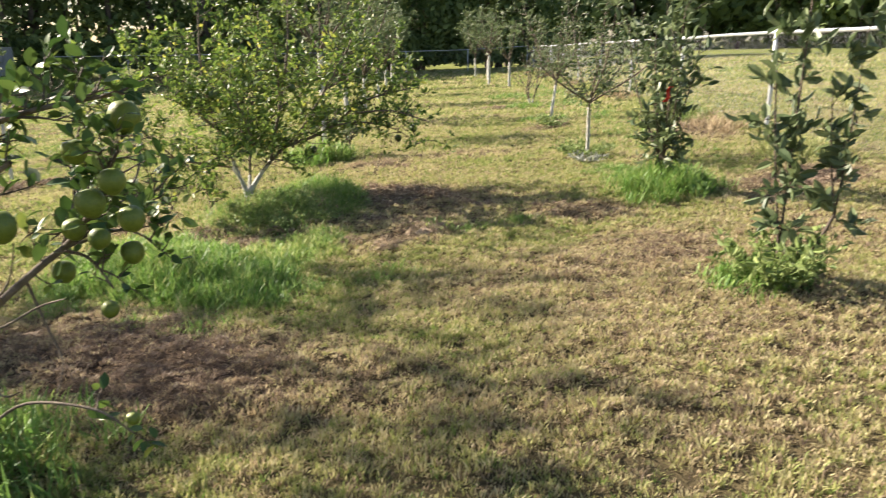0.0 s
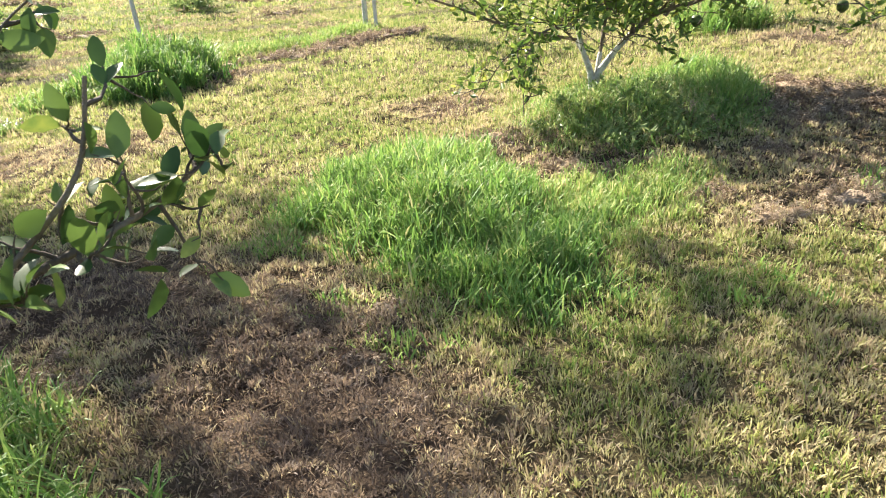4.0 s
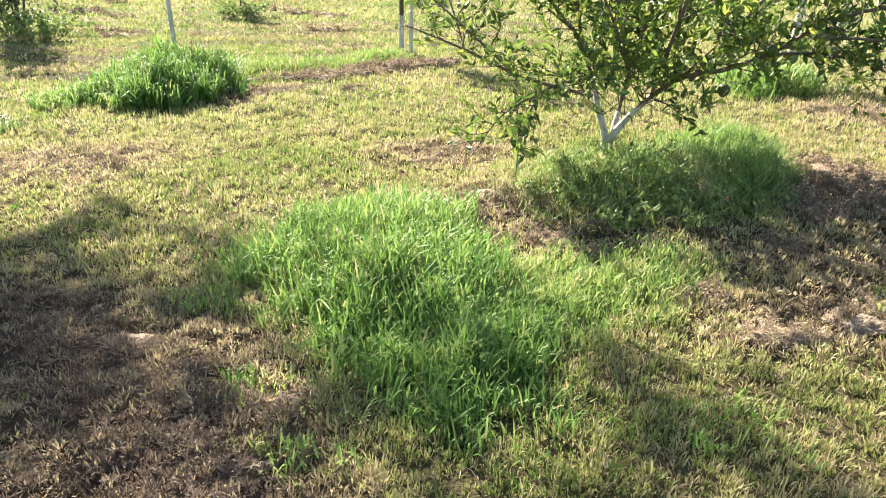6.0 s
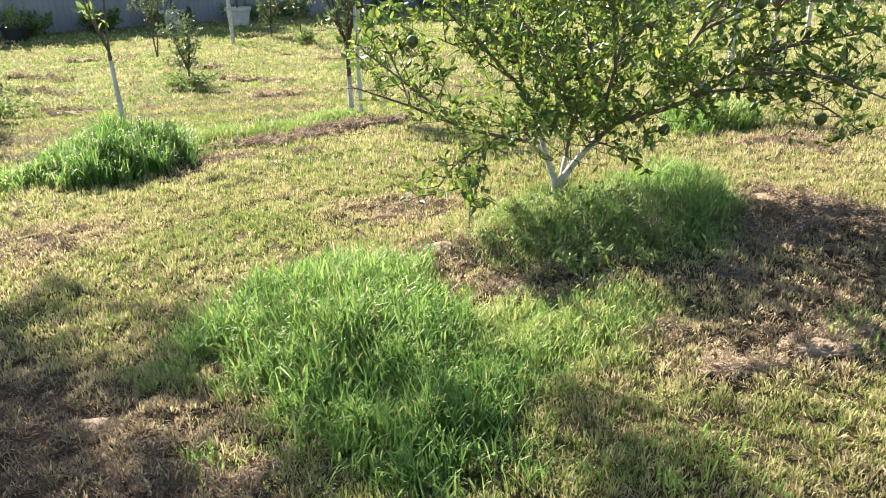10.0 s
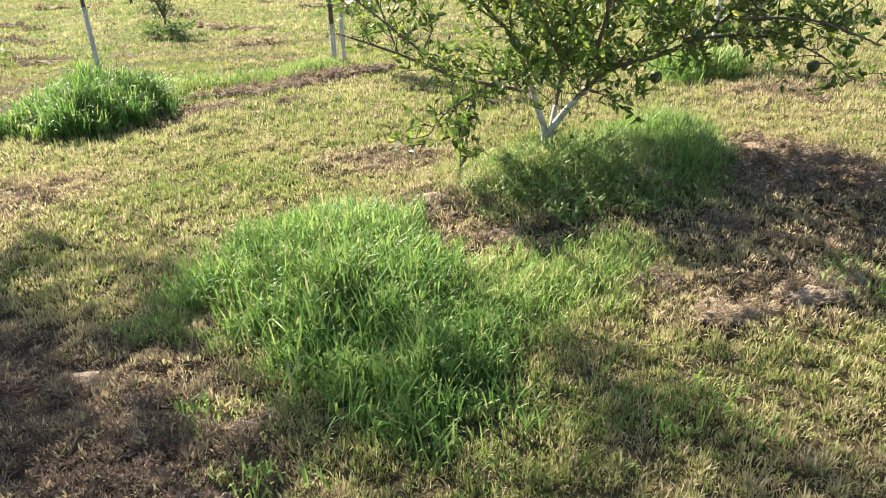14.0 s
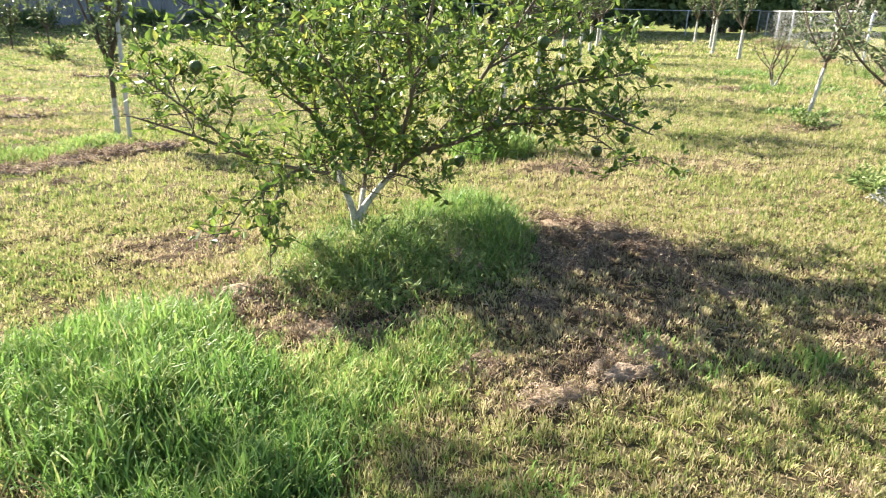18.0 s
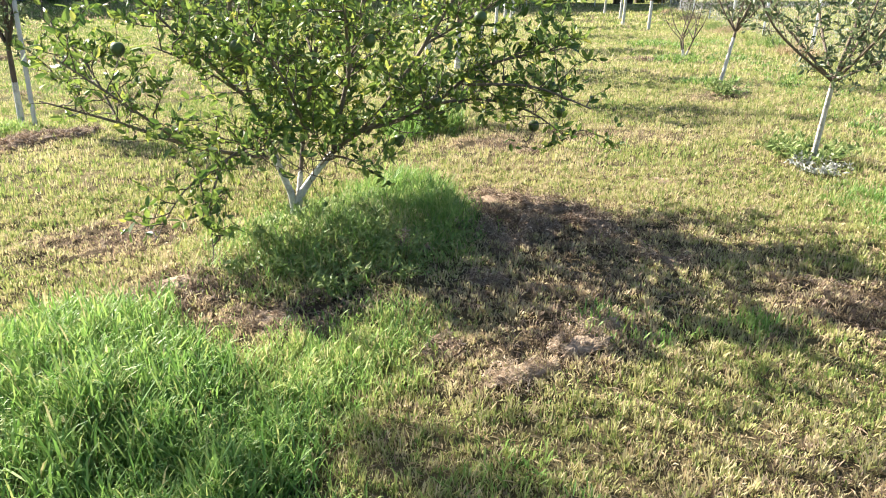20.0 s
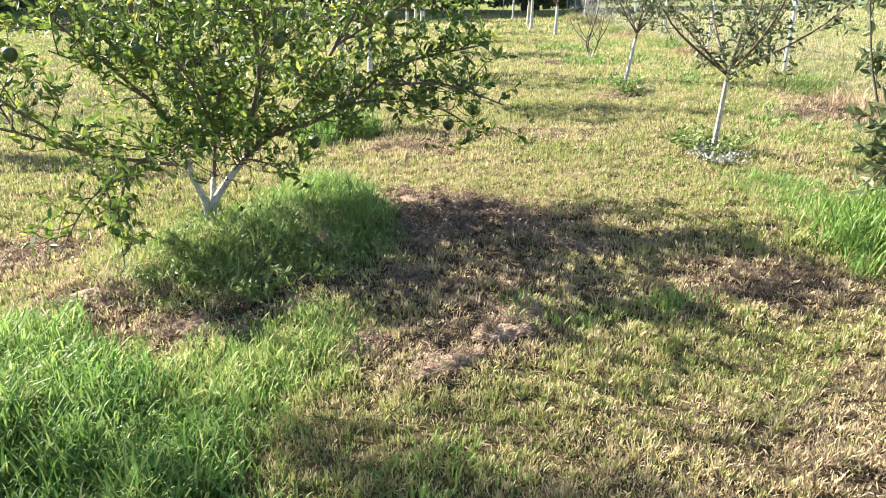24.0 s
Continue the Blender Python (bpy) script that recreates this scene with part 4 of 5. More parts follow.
def broad_leaf(r):
    """One curled citrus leaf a unit long, along y, with a short stalk."""
    rows, half = 6, (0.03, 0.20, 0.25, 0.235, 0.165, 0.02)
    verts, faces = [], []
    curl, twist = r.uniform(0.08, 0.3), r.uniform(-0.25, 0.25)
    for k in range(rows):
        f = 0.08 + 0.92 * k / (rows - 1)
        z = -curl * f * f
        w = half[k] * r.uniform(0.92, 1.08)
        for s in (-1, 0, 1):
            verts.append((s * w + 0.03 * math.sin(f * 5), f, z + abs(s) * w * 0.32 + s * twist * w * f))
    for k in range(rows - 1):
        for s in (0, 1):
            a = 3 * k + s
            faces.append((a, a + 1, a + 4, a + 3))
    verts += [(0, 0, 0), (0.012, 0, 0), (0.012, 0.1, 0), (0, 0.1, 0)]
    n = len(verts)
    faces.append((n - 4, n - 3, n - 2, n - 1))
    me = bpy.data.meshes.new("leaf")
    me.from_pydata(verts, [], faces)
    me.polygons.foreach_set("use_smooth", np.ones(len(me.polygons), dtype=bool))
    me.materials.append(LEMONSINGLE)
    return me


LEMONS = [(0.65, -0.36, 1.14, 1.15), (0.40, -0.63, 0.94, 1.0), (0.64, -0.44, 0.89, 0.95), (0.39, 0.04, 0.64, 1.0), (0.37, -0.53, 1.12, 1.05), (0.61, -0.45, 0.99, 0.95), (0.55, -0.43, 0.94, 1.05), (0.60, -0.06, 0.71, 1.0), (0.53, -0.10, 0.54, 0.75),
          (0.24, -0.4, 1.10, 0.9), (0.52, -0.36, 1.05, 0.9), (0.15, -0.3, 1.06, 0.7), (0.47, -0.2, 0.82, 0.9), (0.55, -0.2, 0.22, 0.6), (0.55, -0.25, 0.80, 0.85)]
lemon_tree()


def sapling(x, y, tall, label, seed, spread=0.5, stems=1, lean=(0.0, 0.0), white=0.5, leafmat=None, leaf=0.06, gap=0.09, twig=0.22, leaf_gap=0.03, fork=0.45, arms=5, trunk=0.022, start=0.35, group="young orchard trees", slim=0.45, barkmat=None):
    r = np.random.RandomState(seed)
    z = ground_z(x, y) - 0.04
    tree = thing("young_tree", x, y, z, label, "tree", group)
    leafmat, barkmat = leafmat or DARKLEAF, barkmat or DARKBARK
    lines = []
    for s in range(stems):
        ang = s * 2.4 + seed
        dx, dy = lean[0] + (0.12 * math.cos(ang) if stems > 1 else 0), lean[1] + (0.12 * math.sin(ang) if stems > 1 else 0)
        h = fork * tall
        if white > 0:
            w = Wood()
            w.tube(smooth_line([(0, 0, 0, trunk), (dx * 0.5 * white, dy * 0.5 * white, h * white * 0.5, trunk * 0.9), (dx * white, dy * white, h * white, trunk * 0.8)]), 8)
            w.put("painted_trunk", WHITEWASH, tree, "whitewashed lower trunk")
        top = np.array([dx, dy, h])
        w0 = np.array([dx * white, dy * white, h * white * 0.98])
        wood = Wood()
        wood.tube(smooth_line([(*w0, trunk * 0.8), (*((w0 + top) / 2), trunk * 0.75), (*top, trunk * 0.65)]), 7)
        wood.put("trunk", barkmat, tree)
        for a in range(arms):
            t = a * 2.4 + r.uniform(-0.4, 0.4)
            reach = spread * r.uniform(0.5, 1.0) * (0.35 if a == 0 else 1)
            end = top + np.array([math.cos(t) * reach, math.sin(t) * reach, (tall - h) * (1.0 if a == 0 else r.uniform(0.55, 0.95))])
            mid = top + (end - top) * 0.5 + np.array([math.cos(t), math.sin(t), -0.3]) * reach * 0.15
            l = smooth_line([(*top, trunk * 0.5), (*mid, trunk * 0.35), (*end, trunk * 0.12)])
            wood = Wood()
            wood.tube(l, 5)
            wood.put("limb", barkmat, tree)
            lines.append(l)
    tw = Wood()
    feet, ways = grow(r, lines, tw, gap, twig, leaf_gap, start=start, rise=0.2, twig_r=0.003)
    tagged(tw.put("twig_growth", barkmat, tree), kind="stuff")
    size = r.uniform(0.6, 1.2, len(feet)) * leaf
    v, f = leaf_arrays(feet, ways, size, r, slim=slim)
    mesh_object("crown", v, f, leafmat, tree)
    return tree


def weeds(x, y, radius, tall, n, label, mat, seed, leaf=0.05):
    """A low leafy clump: stalks with leaves from one root."""
    r = np.random.RandomState(seed)
    z = ground_z(x, y) - 0.02
    plant = thing("weed_clump", x, y, z, label, "plant")
    wood = Wood()
    feet, ways = [], []
    for _ in range(n):
        a, q = r.uniform(0, 6.28), radius * math.sqrt(r.uniform(0.02, 1))
        h = tall * r.uniform(0.5, 1.1)
        base = np.array([0.35 * q * math.cos(a), 0.35 * q * math.sin(a), 0.0])
        top = np.array([q * math.cos(a), q * math.sin(a), h])
        l = smooth_line([(*base, 0.003), (*((base + top) / 2 + np.array([0, 0, 0.15 * h])), 0.0025), (*top, 0.0012)], 3)
        wood.tube(l, 3)
        m = 9
        f = r.uniform(0.15, 1, m)[:, None]
        feet.append(base + (top - base) * f + np.array([0, 0, 0.1 * h]) * np.sin(f * 3.14))
        ways.append(r.normal(size=(m, 3)) * 0.8 + np.array([0, 0, 0.35]))
    tagged(wood.put("stalk_growth", WEED, plant), kind="stuff")
    feet, ways = np.concatenate(feet), np.concatenate(ways)
    v, f = leaf_arrays(feet, ways, r.uniform(0.6, 1.3, len(feet)) * leaf, r, slim=0.45)
    tagged(mesh_object("foliage", v, f, mat, plant), kind="stuff")
    return plant


# small-leaved weeds on the mound round the citrus trunk
r = np.random.RandomState(49)
for n in range(16):
    a, q = n * 2.4, math.sqrt((n + 0.5) / 16)
    weeds(1.48 + 0.58 * q * math.cos(a), 3.72 + 0.58 * q * math.sin(a), r.uniform(0.14, 0.26), r.uniform(0.10, 0.19) * (1.1 - 0.4 * q), 26, "low small-leaved green weeds under the citrus", WEED, 500 + n, leaf=0.034)

# row beside the fence
sapling(5.02, 4.9, 1.75, "young tree with pale leaning trunk and sparse dull leaves", 61, spread=1.0, lean=(-0.10, -0.16), white=0.95, fork=0.36, arms=9, trunk=0.022, gap=0.066, twig=0.30, leaf=0.055, leaf_gap=0.034, start=0.12, barkmat=BARK)
weeds(5.02, 4.98, 0.42, 0.15, 70, "leafy green weeds round a pale trunk", WEED, 62)
weeds(4.86, 4.62, 0.24, 0.08, 46, "pale silvery dried weeds on the lawn", PALEWEED, 63, leaf=0.03)
sapling(6.8, 9.3, 2.1, "young tree with pale trunk and thin dull crown", 64, spread=0.7, lean=(0.10, 0.0), white=0.9, fork=0.34, arms=9, trunk=0.027, leaf=0.06, leaf_gap=0.028, start=0.15, barkmat=BARK)
weeds(6.3, 8.25, 0.30, 0.2, 40, "dark low weeds by a young tree", WEED, 65)
sapling(8.1, 12.8, 1.2, "bare pale shrub with thin twigs", 66, spread=0.5, stems=3, white=0.5, fork=0.3, arms=4, trunk=0.02, leaf=0.03, leaf_gap=0.15, start=0.5)
sapling(11.0, 20.5, 2.2, "far young tree with whitewashed trunk", 67, spread=0.7, white=0.95, fork=0.4, trunk=0.05, leaf=0.12, leaf_gap=0.06)
sapling(11.3, 23.0, 2.6, "far young tree with whitewashed trunk", 68, spread=0.8, white=0.95, fork=0.45, trunk=0.05, leaf=0.13, leaf_gap=0.06)
tag_tree = sapling(4.46, 2.74, 1.75, "leafy young tree with a red ribbon tag", 69, spread=0.40, white=0.6, fork=0.16, arms=8, trunk=0.016, leaf=0.095, gap=0.075, twig=0.18, leaf_gap=0.032, start=0.05)
bm = bmesh.new()
bmesh.ops.create_grid(bm, x_segments=2, y_segments=6, size=0.5)
for v in bm.verts:
    v.co = Vector((-0.10 + v.co.x * 0.035 + 0.03 * v.co.y, -0.17 + 0.012 * math.sin(v.co.y * 9), 0.84 + v.co.y * 0.12))
ribbon = part("ribbon", bm, REDCLOTH, tag_tree, "faded red cloth ribbon")
ribbon.modifiers.new("thick", "SOLIDIFY").thickness = 0.003
sapling(3.56, 0.46, 2.0, "tall slim leafy young tree in long grass", 70, spread=0.13, white=0.0, lean=(0.02, 0.02), fork=0.10, arms=2, trunk=0.015, leaf=0.095, gap=0.085, twig=0.15, leaf_gap=0.022, start=0.0)
sapling(3.64, 0.42, 1.25, "leaning leafy young tree beside a taller one", 72, spread=0.12, white=0.0, lean=(0.16, -0.05), fork=0.30, arms=2, trunk=0.013, leaf=0.095, gap=0.085, twig=0.15, leaf_gap=0.022, start=0.0)
weeds(3.5, 0.42, 0.32, 0.26, 70, "leafy green weeds at a sapling's foot", WEED, 71)

# rows on the far side of the citrus
sapling(-4.07, 7.25, 2.3, "slim young tree with whitewashed trunk in tall grass", 81, spread=0.45, lean=(-0.1, 0.1), white=0.9, fork=0.42, arms=3, trunk=0.03, leaf=0.13, gap=0.3, twig=0.14, leaf_gap=0.06, leafmat=WEED)
sapling(-1.62, 8.25, 2.3, "young tree with grey trunk and narrow upright crown", 82, spread=0.45, white=0.6, fork=0.36, arms=7, trunk=0.035, leaf=0.07, gap=0.10, leaf_gap=0.03, start=0.1)
sapling(-5.6, 11.1, 1.2, "small leafy tree in low weeds", 83, spread=0.4, white=0.0, fork=0.25, arms=7, trunk=0.02, leaf=0.07, gap=0.08, leaf_gap=0.03, start=0.1)
weeds(-5.5, 10.9, 0.55, 0.25, 60, "low green weeds under a small tree", WEED, 84, leaf=0.08)
# out of view, placed for the shade its crown throws over the near lawn
sapling(-8.54, 6.57, 7.7, "unseen tall leaning tree whose broad open crown shades the near lawn", 85, spread=2.0, stems=2, lean=(0.95, 1.0), white=0.0, fork=0.68, arms=15, trunk=0.04, leaf=0.15, gap=0.285, twig=0.6, leaf_gap=0.064, start=0.15, group="shade trees")
sapling(-7.1, 8.0, 1.9, "dense upright shrub with many dark stems", 86, spread=0.4, stems=4, white=0.0, fork=0.35, arms=5, trunk=0.02, leaf=0.07, gap=0.09, start=0.0)
# added out of view: only its crown's shadow on the near lawn counts
sapling(-8.02, 6.55, 7.5, "unseen slim tree added to cast a shadow band on the near lawn", 186, spread=0.85, lean=(2.2, 1.98), white=0.0, fork=0.87, arms=8, trunk=0.022, leaf=0.13, gap=0.20, twig=0.4, leaf_gap=0.07, start=0.1, group="shade trees")
sapling(-7.2, 7.85, 1.2, "leafy suckers at a shrub's foot", 185, spread=0.35, stems=3, white=0.0, fork=0.3, arms=4, trunk=0.015, leaf=0.07, gap=0.09, start=0.0)
weeds(-6.8, 7.9, 0.8, 0.4, 70, "rank green weeds beside a shrub", WEED, 86, leaf=0.09)
sapling(-10.4, 11.9, 2.0, "young tree with dark-wrapped trunk foot", 87, spread=0.5, white=0.0, fork=0.5, trunk=0.04, leaf=0.08)
sapling(-9.0, 15.2, 1.8, "thin young tree with few leaves", 88, spread=0.6, stems=2, white=0.0, fork=0.4, leaf=0.09, leaf_gap=0.05)
sapling(-8.6, 20.3, 1.5, "small bushy young tree", 89, spread=0.55, white=0.0, fork=0.3, arms=8, trunk=0.04, leaf=0.1, start=0.0)
sapling(-6.75, 18.3, 1.9, "thin young tree with weeds at its foot", 90, spread=0.5, white=0.0, fork=0.35, trunk=0.03, leaf=0.09)
weeds(-6.6, 18.2, 0.35, 0.4, 30, "tuft of weeds at a young tree's foot", WEED, 91, leaf=0.12)
sapling(2.78, 7.3, 0.75, "low citrus seedling with drooping leaves", 92, spread=0.35, white=0.0, fork=0.3, arms=5, trunk=0.015, leaf=0.07, gap=0.07, start=0.1)
sapling(2.8, 9.4, 2.9, "orchard tree with a thick whitewashed trunk", 99, spread=1.0, white=1.0, fork=0.5, trunk=0.042, leaf=0.08, gap=0.10, twig=0.32, leaf_gap=0.03, arms=8)
for n, (x, y, h) in enumerate(((3.75, 12.2, 2.7), (5.05, 16.2, 2.8), (6.4, 20.2, 3.0), (7.7, 24.2, 3.2), (9.0, 28.2, 3.2), (10.2, 32.2, 3.4), (12.9, 27.0, 3.0), (13.9, 31.0, 3.2))):
    sapling(x, y, h, "far orchard tree with whitewashed trunk", 100 + n, spread=1.1, white=0.9, fork=0.32, trunk=0.05, leaf=0.13, gap=0.12, twig=0.38, leaf_gap=0.045, arms=8)


# ---- chain-link fence ----
def fence(name, x0, y0, x1, y1, tall, gap, label, weave=0.075):
    length = math.hypot(x1 - x0, y1 - y0)
    ux, uy = (x1 - x0) / length, (y1 - y0) / length
    f = thing(name, x0, y0, 0, label, "fence")
    n = max(1, round(length / gap))
    for k in range(n + 1):
        s = length * k / n
        px, py = x0 + ux * s, y0 + uy * s
        z = ground_z(px, py)
        w = Wood()
        w.tube(np.array([(px - x0, py - y0, z - 0.1, 0.03), (px - x0, py - y0, z + tall * 0.5, 0.03), (px - x0, py - y0, z + tall, 0.03), (px - x0, py - y0, z + tall + 0.04, 0.008)]), 8)
        w.put("post", STEEL, f)
    rail = Wood()
    m = max(2, n * 2)
    pts = []
    for k in range(m + 1):
        s = length * k / m
        px, py = x0 + ux * s, y0 + uy * s
        pts.append((ux * s, uy * s, ground_z(px, py) + tall - 0.01, 0.024))
    rail.tube(np.array(pts), 8)
    rail.put("top_rail", STEEL, f, "pale steel top rail")
    # woven wires: two families of slanting wires
    count = int(length / weave)
    verts, faces = [], []
    s0 = np.arange(count) * weave
    for d in (1, -1):
        a = s0
        b = s0 + d * tall
        keep = (b > 0) & (b < length)
        a, b = a[keep], b[keep]
        za = height(x0 + ux * a, y0 + uy * a) + 0.03
        zb = height(x0 + ux * b, y0 + uy * b) + tall - 0.03
        t = 0.0013
        P = [np.column_stack([ux * a, uy * a, za]), np.column_stack([ux * b, uy * b, zb])]
        off = (np.array([ux, uy, 0]) * t, np.array([-uy, ux, 0]) * t, np.array([-ux, -uy, 0]) * t)
        ring = [p + o for p in P for o in off]
        base = sum(len(v) for v in verts)
        verts.append(np.stack(ring, 1).reshape(-1, 3))
        q = np.array([(0, 1, 4, 3), (1, 2, 5, 4), (2, 0, 3, 5)])
        faces.append((base + np.arange(len(a))[:, None, None] * 6 + q[None]).reshape(-1, 4))
    tagged(mesh_object("wire_mesh", np.concatenate(verts), np.concatenate(faces), WIRE, f), kind="stuff")
    return f


FX, FY = 2.82 / 8.12, 7.61 / 8.12
fence("chain_link_fence", 9.5 - 8.12 * FX * 2, 9.32 - 8.12 * FY * 2, 9.5 + FX * 32.5, 9.32 + FY * 32.5, 1.25, 4.06, "galvanised chain-link fence along the orchard's side")
fence("chain_link_fence", -6.0, 41.5, 9.5 + FX * 32.5, 9.32 + FY * 32.5, 1.3, 4.0, "galvanised chain-link fence at the orchard's end", weave=0.12)


# ---- woods ----
def woods(label, spots, n, seed, leaf, mat, trunks):
    r = np.random.RandomState(seed)
    which = r.randint(0, len(spots), n)
    s = np.array(spots)[which]
    u = r.normal(size=(n, 3))
    u /= np.linalg.norm(u, axis=1)[:, None]
    rad = r.uniform(0.55, 1.05, n) ** 0.6
    p = s[:, :3] + u * s[:, 3:6] * rad[:, None]
    p[:, 2] = np.maximum(p[:, 2], height(p[:, 0], p[:, 1]) + 0.05)
    d, e = r.normal(size=(n, 3)), r.normal(size=(n, 3))
    d /= np.linalg.norm(d, axis=1)[:, None]
    e = np.cross(d, e)
    e /= np.linalg.norm(e, axis=1)[:, None]
    L = (leaf * r.uniform(0.4, 1.3, n))[:, None]
    v = np.stack([p - d * L * 0.5, p + e * L * 0.32, p + d * L * 0.5, p - e * L * 0.3], 1).reshape(-1, 3)
    f = np.arange(4 * n).reshape(n, 4)
    ob = tagged(mesh_object("woods", v, f, mat), label, "woods", kind="stuff")
    w = Wood()
    for x, y, h, rr in trunks:
        z = ground_z(x, y)
        w.tube(smooth_line([(x, y, z - 0.2, rr), (x + r.uniform(-0.3, 0.3), y, z + h * 0.5, rr * 0.8), (x + r.uniform(-0.6, 0.6), y, z + h, rr * 0.5)], 3), 6)
    w.put("trunks", DARKBARK, ob)
    return ob


r = np.random.RandomState(7)
spots = []
for k in range(70):
    x = -26 + 50 * k / 69 + r.uniform(-0.8, 0.8)
    spots.append((x, 43.5, 0.8, 1.2, 0.8, 1.0))
    for _ in range(4):
        spots.append((x, 45 + r.uniform(-1, 3) - 0.05 * x, r.uniform(1.5, 10.0), r.uniform(1.2, 2.4), r.uniform(1.0, 2.0), r.uniform(1.2, 2.6)))
trunks = [(-26 + r.uniform(0, 50), 44 + r.uniform(0, 5), r.uniform(5, 9), r.uniform(0.08, 0.28)) for _ in range(90)]
woods("dense dark woods behind the end fence", spots, 90000, 8, 0.46, WOODSLEAF, trunks)
spots = []
for k in range(46):
    f = k / 45
    for _ in range(3):
        spots.append((-28 + 20 * f + r.uniform(-1, 1), 14 + 28 * f + r.uniform(-1, 1), r.uniform(0.8, 2.4 + 6 * f ** 1.4), r.uniform(1.0, 2.0), r.uniform(1.0, 2.0), r.uniform(1.0, 2.2)))
woods("dark shrubs and trees behind the steel fence", spots, 45000, 18, 0.42, WOODSLEAF, [(-28 + 20 * f, 14.5 + 28 * f, r.uniform(4, 7), r.uniform(0.06, 0.2)) for f in np.linspace(0, 1, 40)])
spots = []
for k in range(80):
    a = radians(5 + 75 * k / 79)
    d = 75 + r.uniform(-3, 3)
    for _ in range(4):
        spots.append((d * math.sin(a), d * math.cos(a), r.uniform(0.5, 11.0), r.uniform(1.8, 3.4), r.uniform(1.5, 3), r.uniform(1.8, 3.4)))
woods("far green tree line across the field", spots, 40000, 9, 1.1, WOODSLEAF, [(75 * math.sin(a), 75 * math.cos(a), 8, 0.25) for a in np.linspace(0.1, 1.4, 40)])


# ---- house, planters and posts ----
def box(bm, x0, y0, z0, x1, y1, z1, bevel=0.0):
    vs = bmesh.ops.create_cube(bm, size=1)["verts"]
    for v in vs:
        v.co = Vector(((x0 + x1) / 2 + v.co.x * (x1 - x0), (y0 + y1) / 2 + v.co.y * (y1 - y0), (z0 + z1) / 2 + v.co.z * (z1 - z0)))
    if bevel:
        bmesh.ops.bevel(bm, geom=list({e for v in vs for e in v.link_edges}), offset=bevel, segments=2, affect="EDGES")


def steel_fence(x0, y0, x1, y1, tall, label):
    """A solid fence of ribbed steel sheets between square posts, with a capping rail."""
    length = math.hypot(x1 - x0, y1 - y0)
    z = ground_z((x0 + x1) / 2, (y0 + y1) / 2) - 0.03
    f = thing("steel_panel_fence", x0, y0, z, label, "fence")
    f.rotation_euler = (0, 0, math.atan2(y1 - y0, x1 - x0))
    n = round(length / 2.4)
    for k in range(n):
        a, b = length * k / n + 0.03, length * (k + 1) / n - 0.03
        bm = bmesh.new()
        ribs = 12
        xs, ys = [], []
        for i in range(ribs):
            w = (b - a) / ribs
            for dx, dy in ((0.0, 0.0), (0.55, 0.0), (0.65, -0.035), (0.9, -0.035)):
                xs.append(a + (i + dx) * w)
                ys.append(dy)
        xs.append(b)
        ys.append(0.0)
        low = [bm.verts.new((x, y, 0.05)) for x, y in zip(xs, ys)]
        top = [bm.verts.new((x, y, tall)) for x, y in zip(xs, ys)]
        for i in range(len(xs) - 1):
            bm.faces.new((low[i], low[i + 1], top[i + 1], top[i]))
        ob = part("panel", bm, WALLPAINT, f)
        ob.modifiers.new("thick", "SOLIDIFY").thickness = 0.004
    for k in range(n + 1):
        bm = bmesh.new()
        x = length * k / n
        box(bm, x - 0.03, -0.03, -0.1, x + 0.03, 0.03, tall + 0.02, 0.006)
        part("post", bm, WALLPAINT, f)
    bm = bmesh.new()
    box(bm, 0, -0.045, tall, length, 0.02, tall + 0.04)
    part("capping", bm, WALLPAINT, f)


steel_fence(-24.0, 12.5, -7.0, 38.0, 1.8, "pale grey ribbed steel panel fence in shade")


r = np.random.RandomState(61)
for k in range(12):
    f = k / 11
    x, y = -22.5 + 15.5 * f + r.uniform(-0.3, 0.3) + 0.9, 14.8 + 23 * f + r.uniform(-0.4, 0.4) - 0.6
    weeds(x, y, r.uniform(0.7, 1.1), r.uniform(0.35, 0.8), 60, "dark low shrub against the steel fence", WOODSLEAF, 400 + k, leaf=0.22)


def planter(x, y, wide, tall, label, seed):
    z = ground_z(x, y)
    p = thing("planter", x, y, z, label, "planter", "planters by the steel fence")
    bm = bmesh.new()
    rings = [(wide * 0.36, 0.0), (wide * 0.45, tall * 0.8), (wide * 0.5, tall * 0.82), (wide * 0.5, tall), (wide * 0.43, tall), (wide * 0.42, tall * 0.85)]
    prev = None
    for rad, zz in rings:
        ring = [bm.verts.new((rad * math.cos(a), rad * math.sin(a), zz)) for a in np.linspace(0, 2 * math.pi, 24, endpoint=False)]
        if prev:
            for i in range(24):
                bm.faces.new((prev[i], prev[(i + 1) % 24], ring[(i + 1) % 24], ring[i]))
        else:
            bm.faces.new(ring[::-1])
        prev = ring
    part("pot", bm, CONCRETE, p)
    bm = bmesh.new()
    bmesh.ops.create_circle(bm, cap_ends=True, radius=wide * 0.43, segments=24)
    for v in bm.verts:
        v.co.z = tall * 0.88
    part("soil", bm, SOIL, p)
    return p


planter(-12.1, 24.85, 0.95, 0.62, "large pale round concrete planter", 1)
planter(-14.2, 24.0, 0.85, 0.62, "large pale round concrete planter", 2)
sapling(-12.1, 24.85, 2.4, "thin young tree growing in a planter", 111, spread=0.5, white=0.5, fork=0.5, trunk=0.05, leaf=0.1)
sapling(-14.2, 24.0, 2.2, "thin young tree growing in a planter", 112, spread=0.5, white=0.4, fork=0.5, trunk=0.06, leaf=0.1)


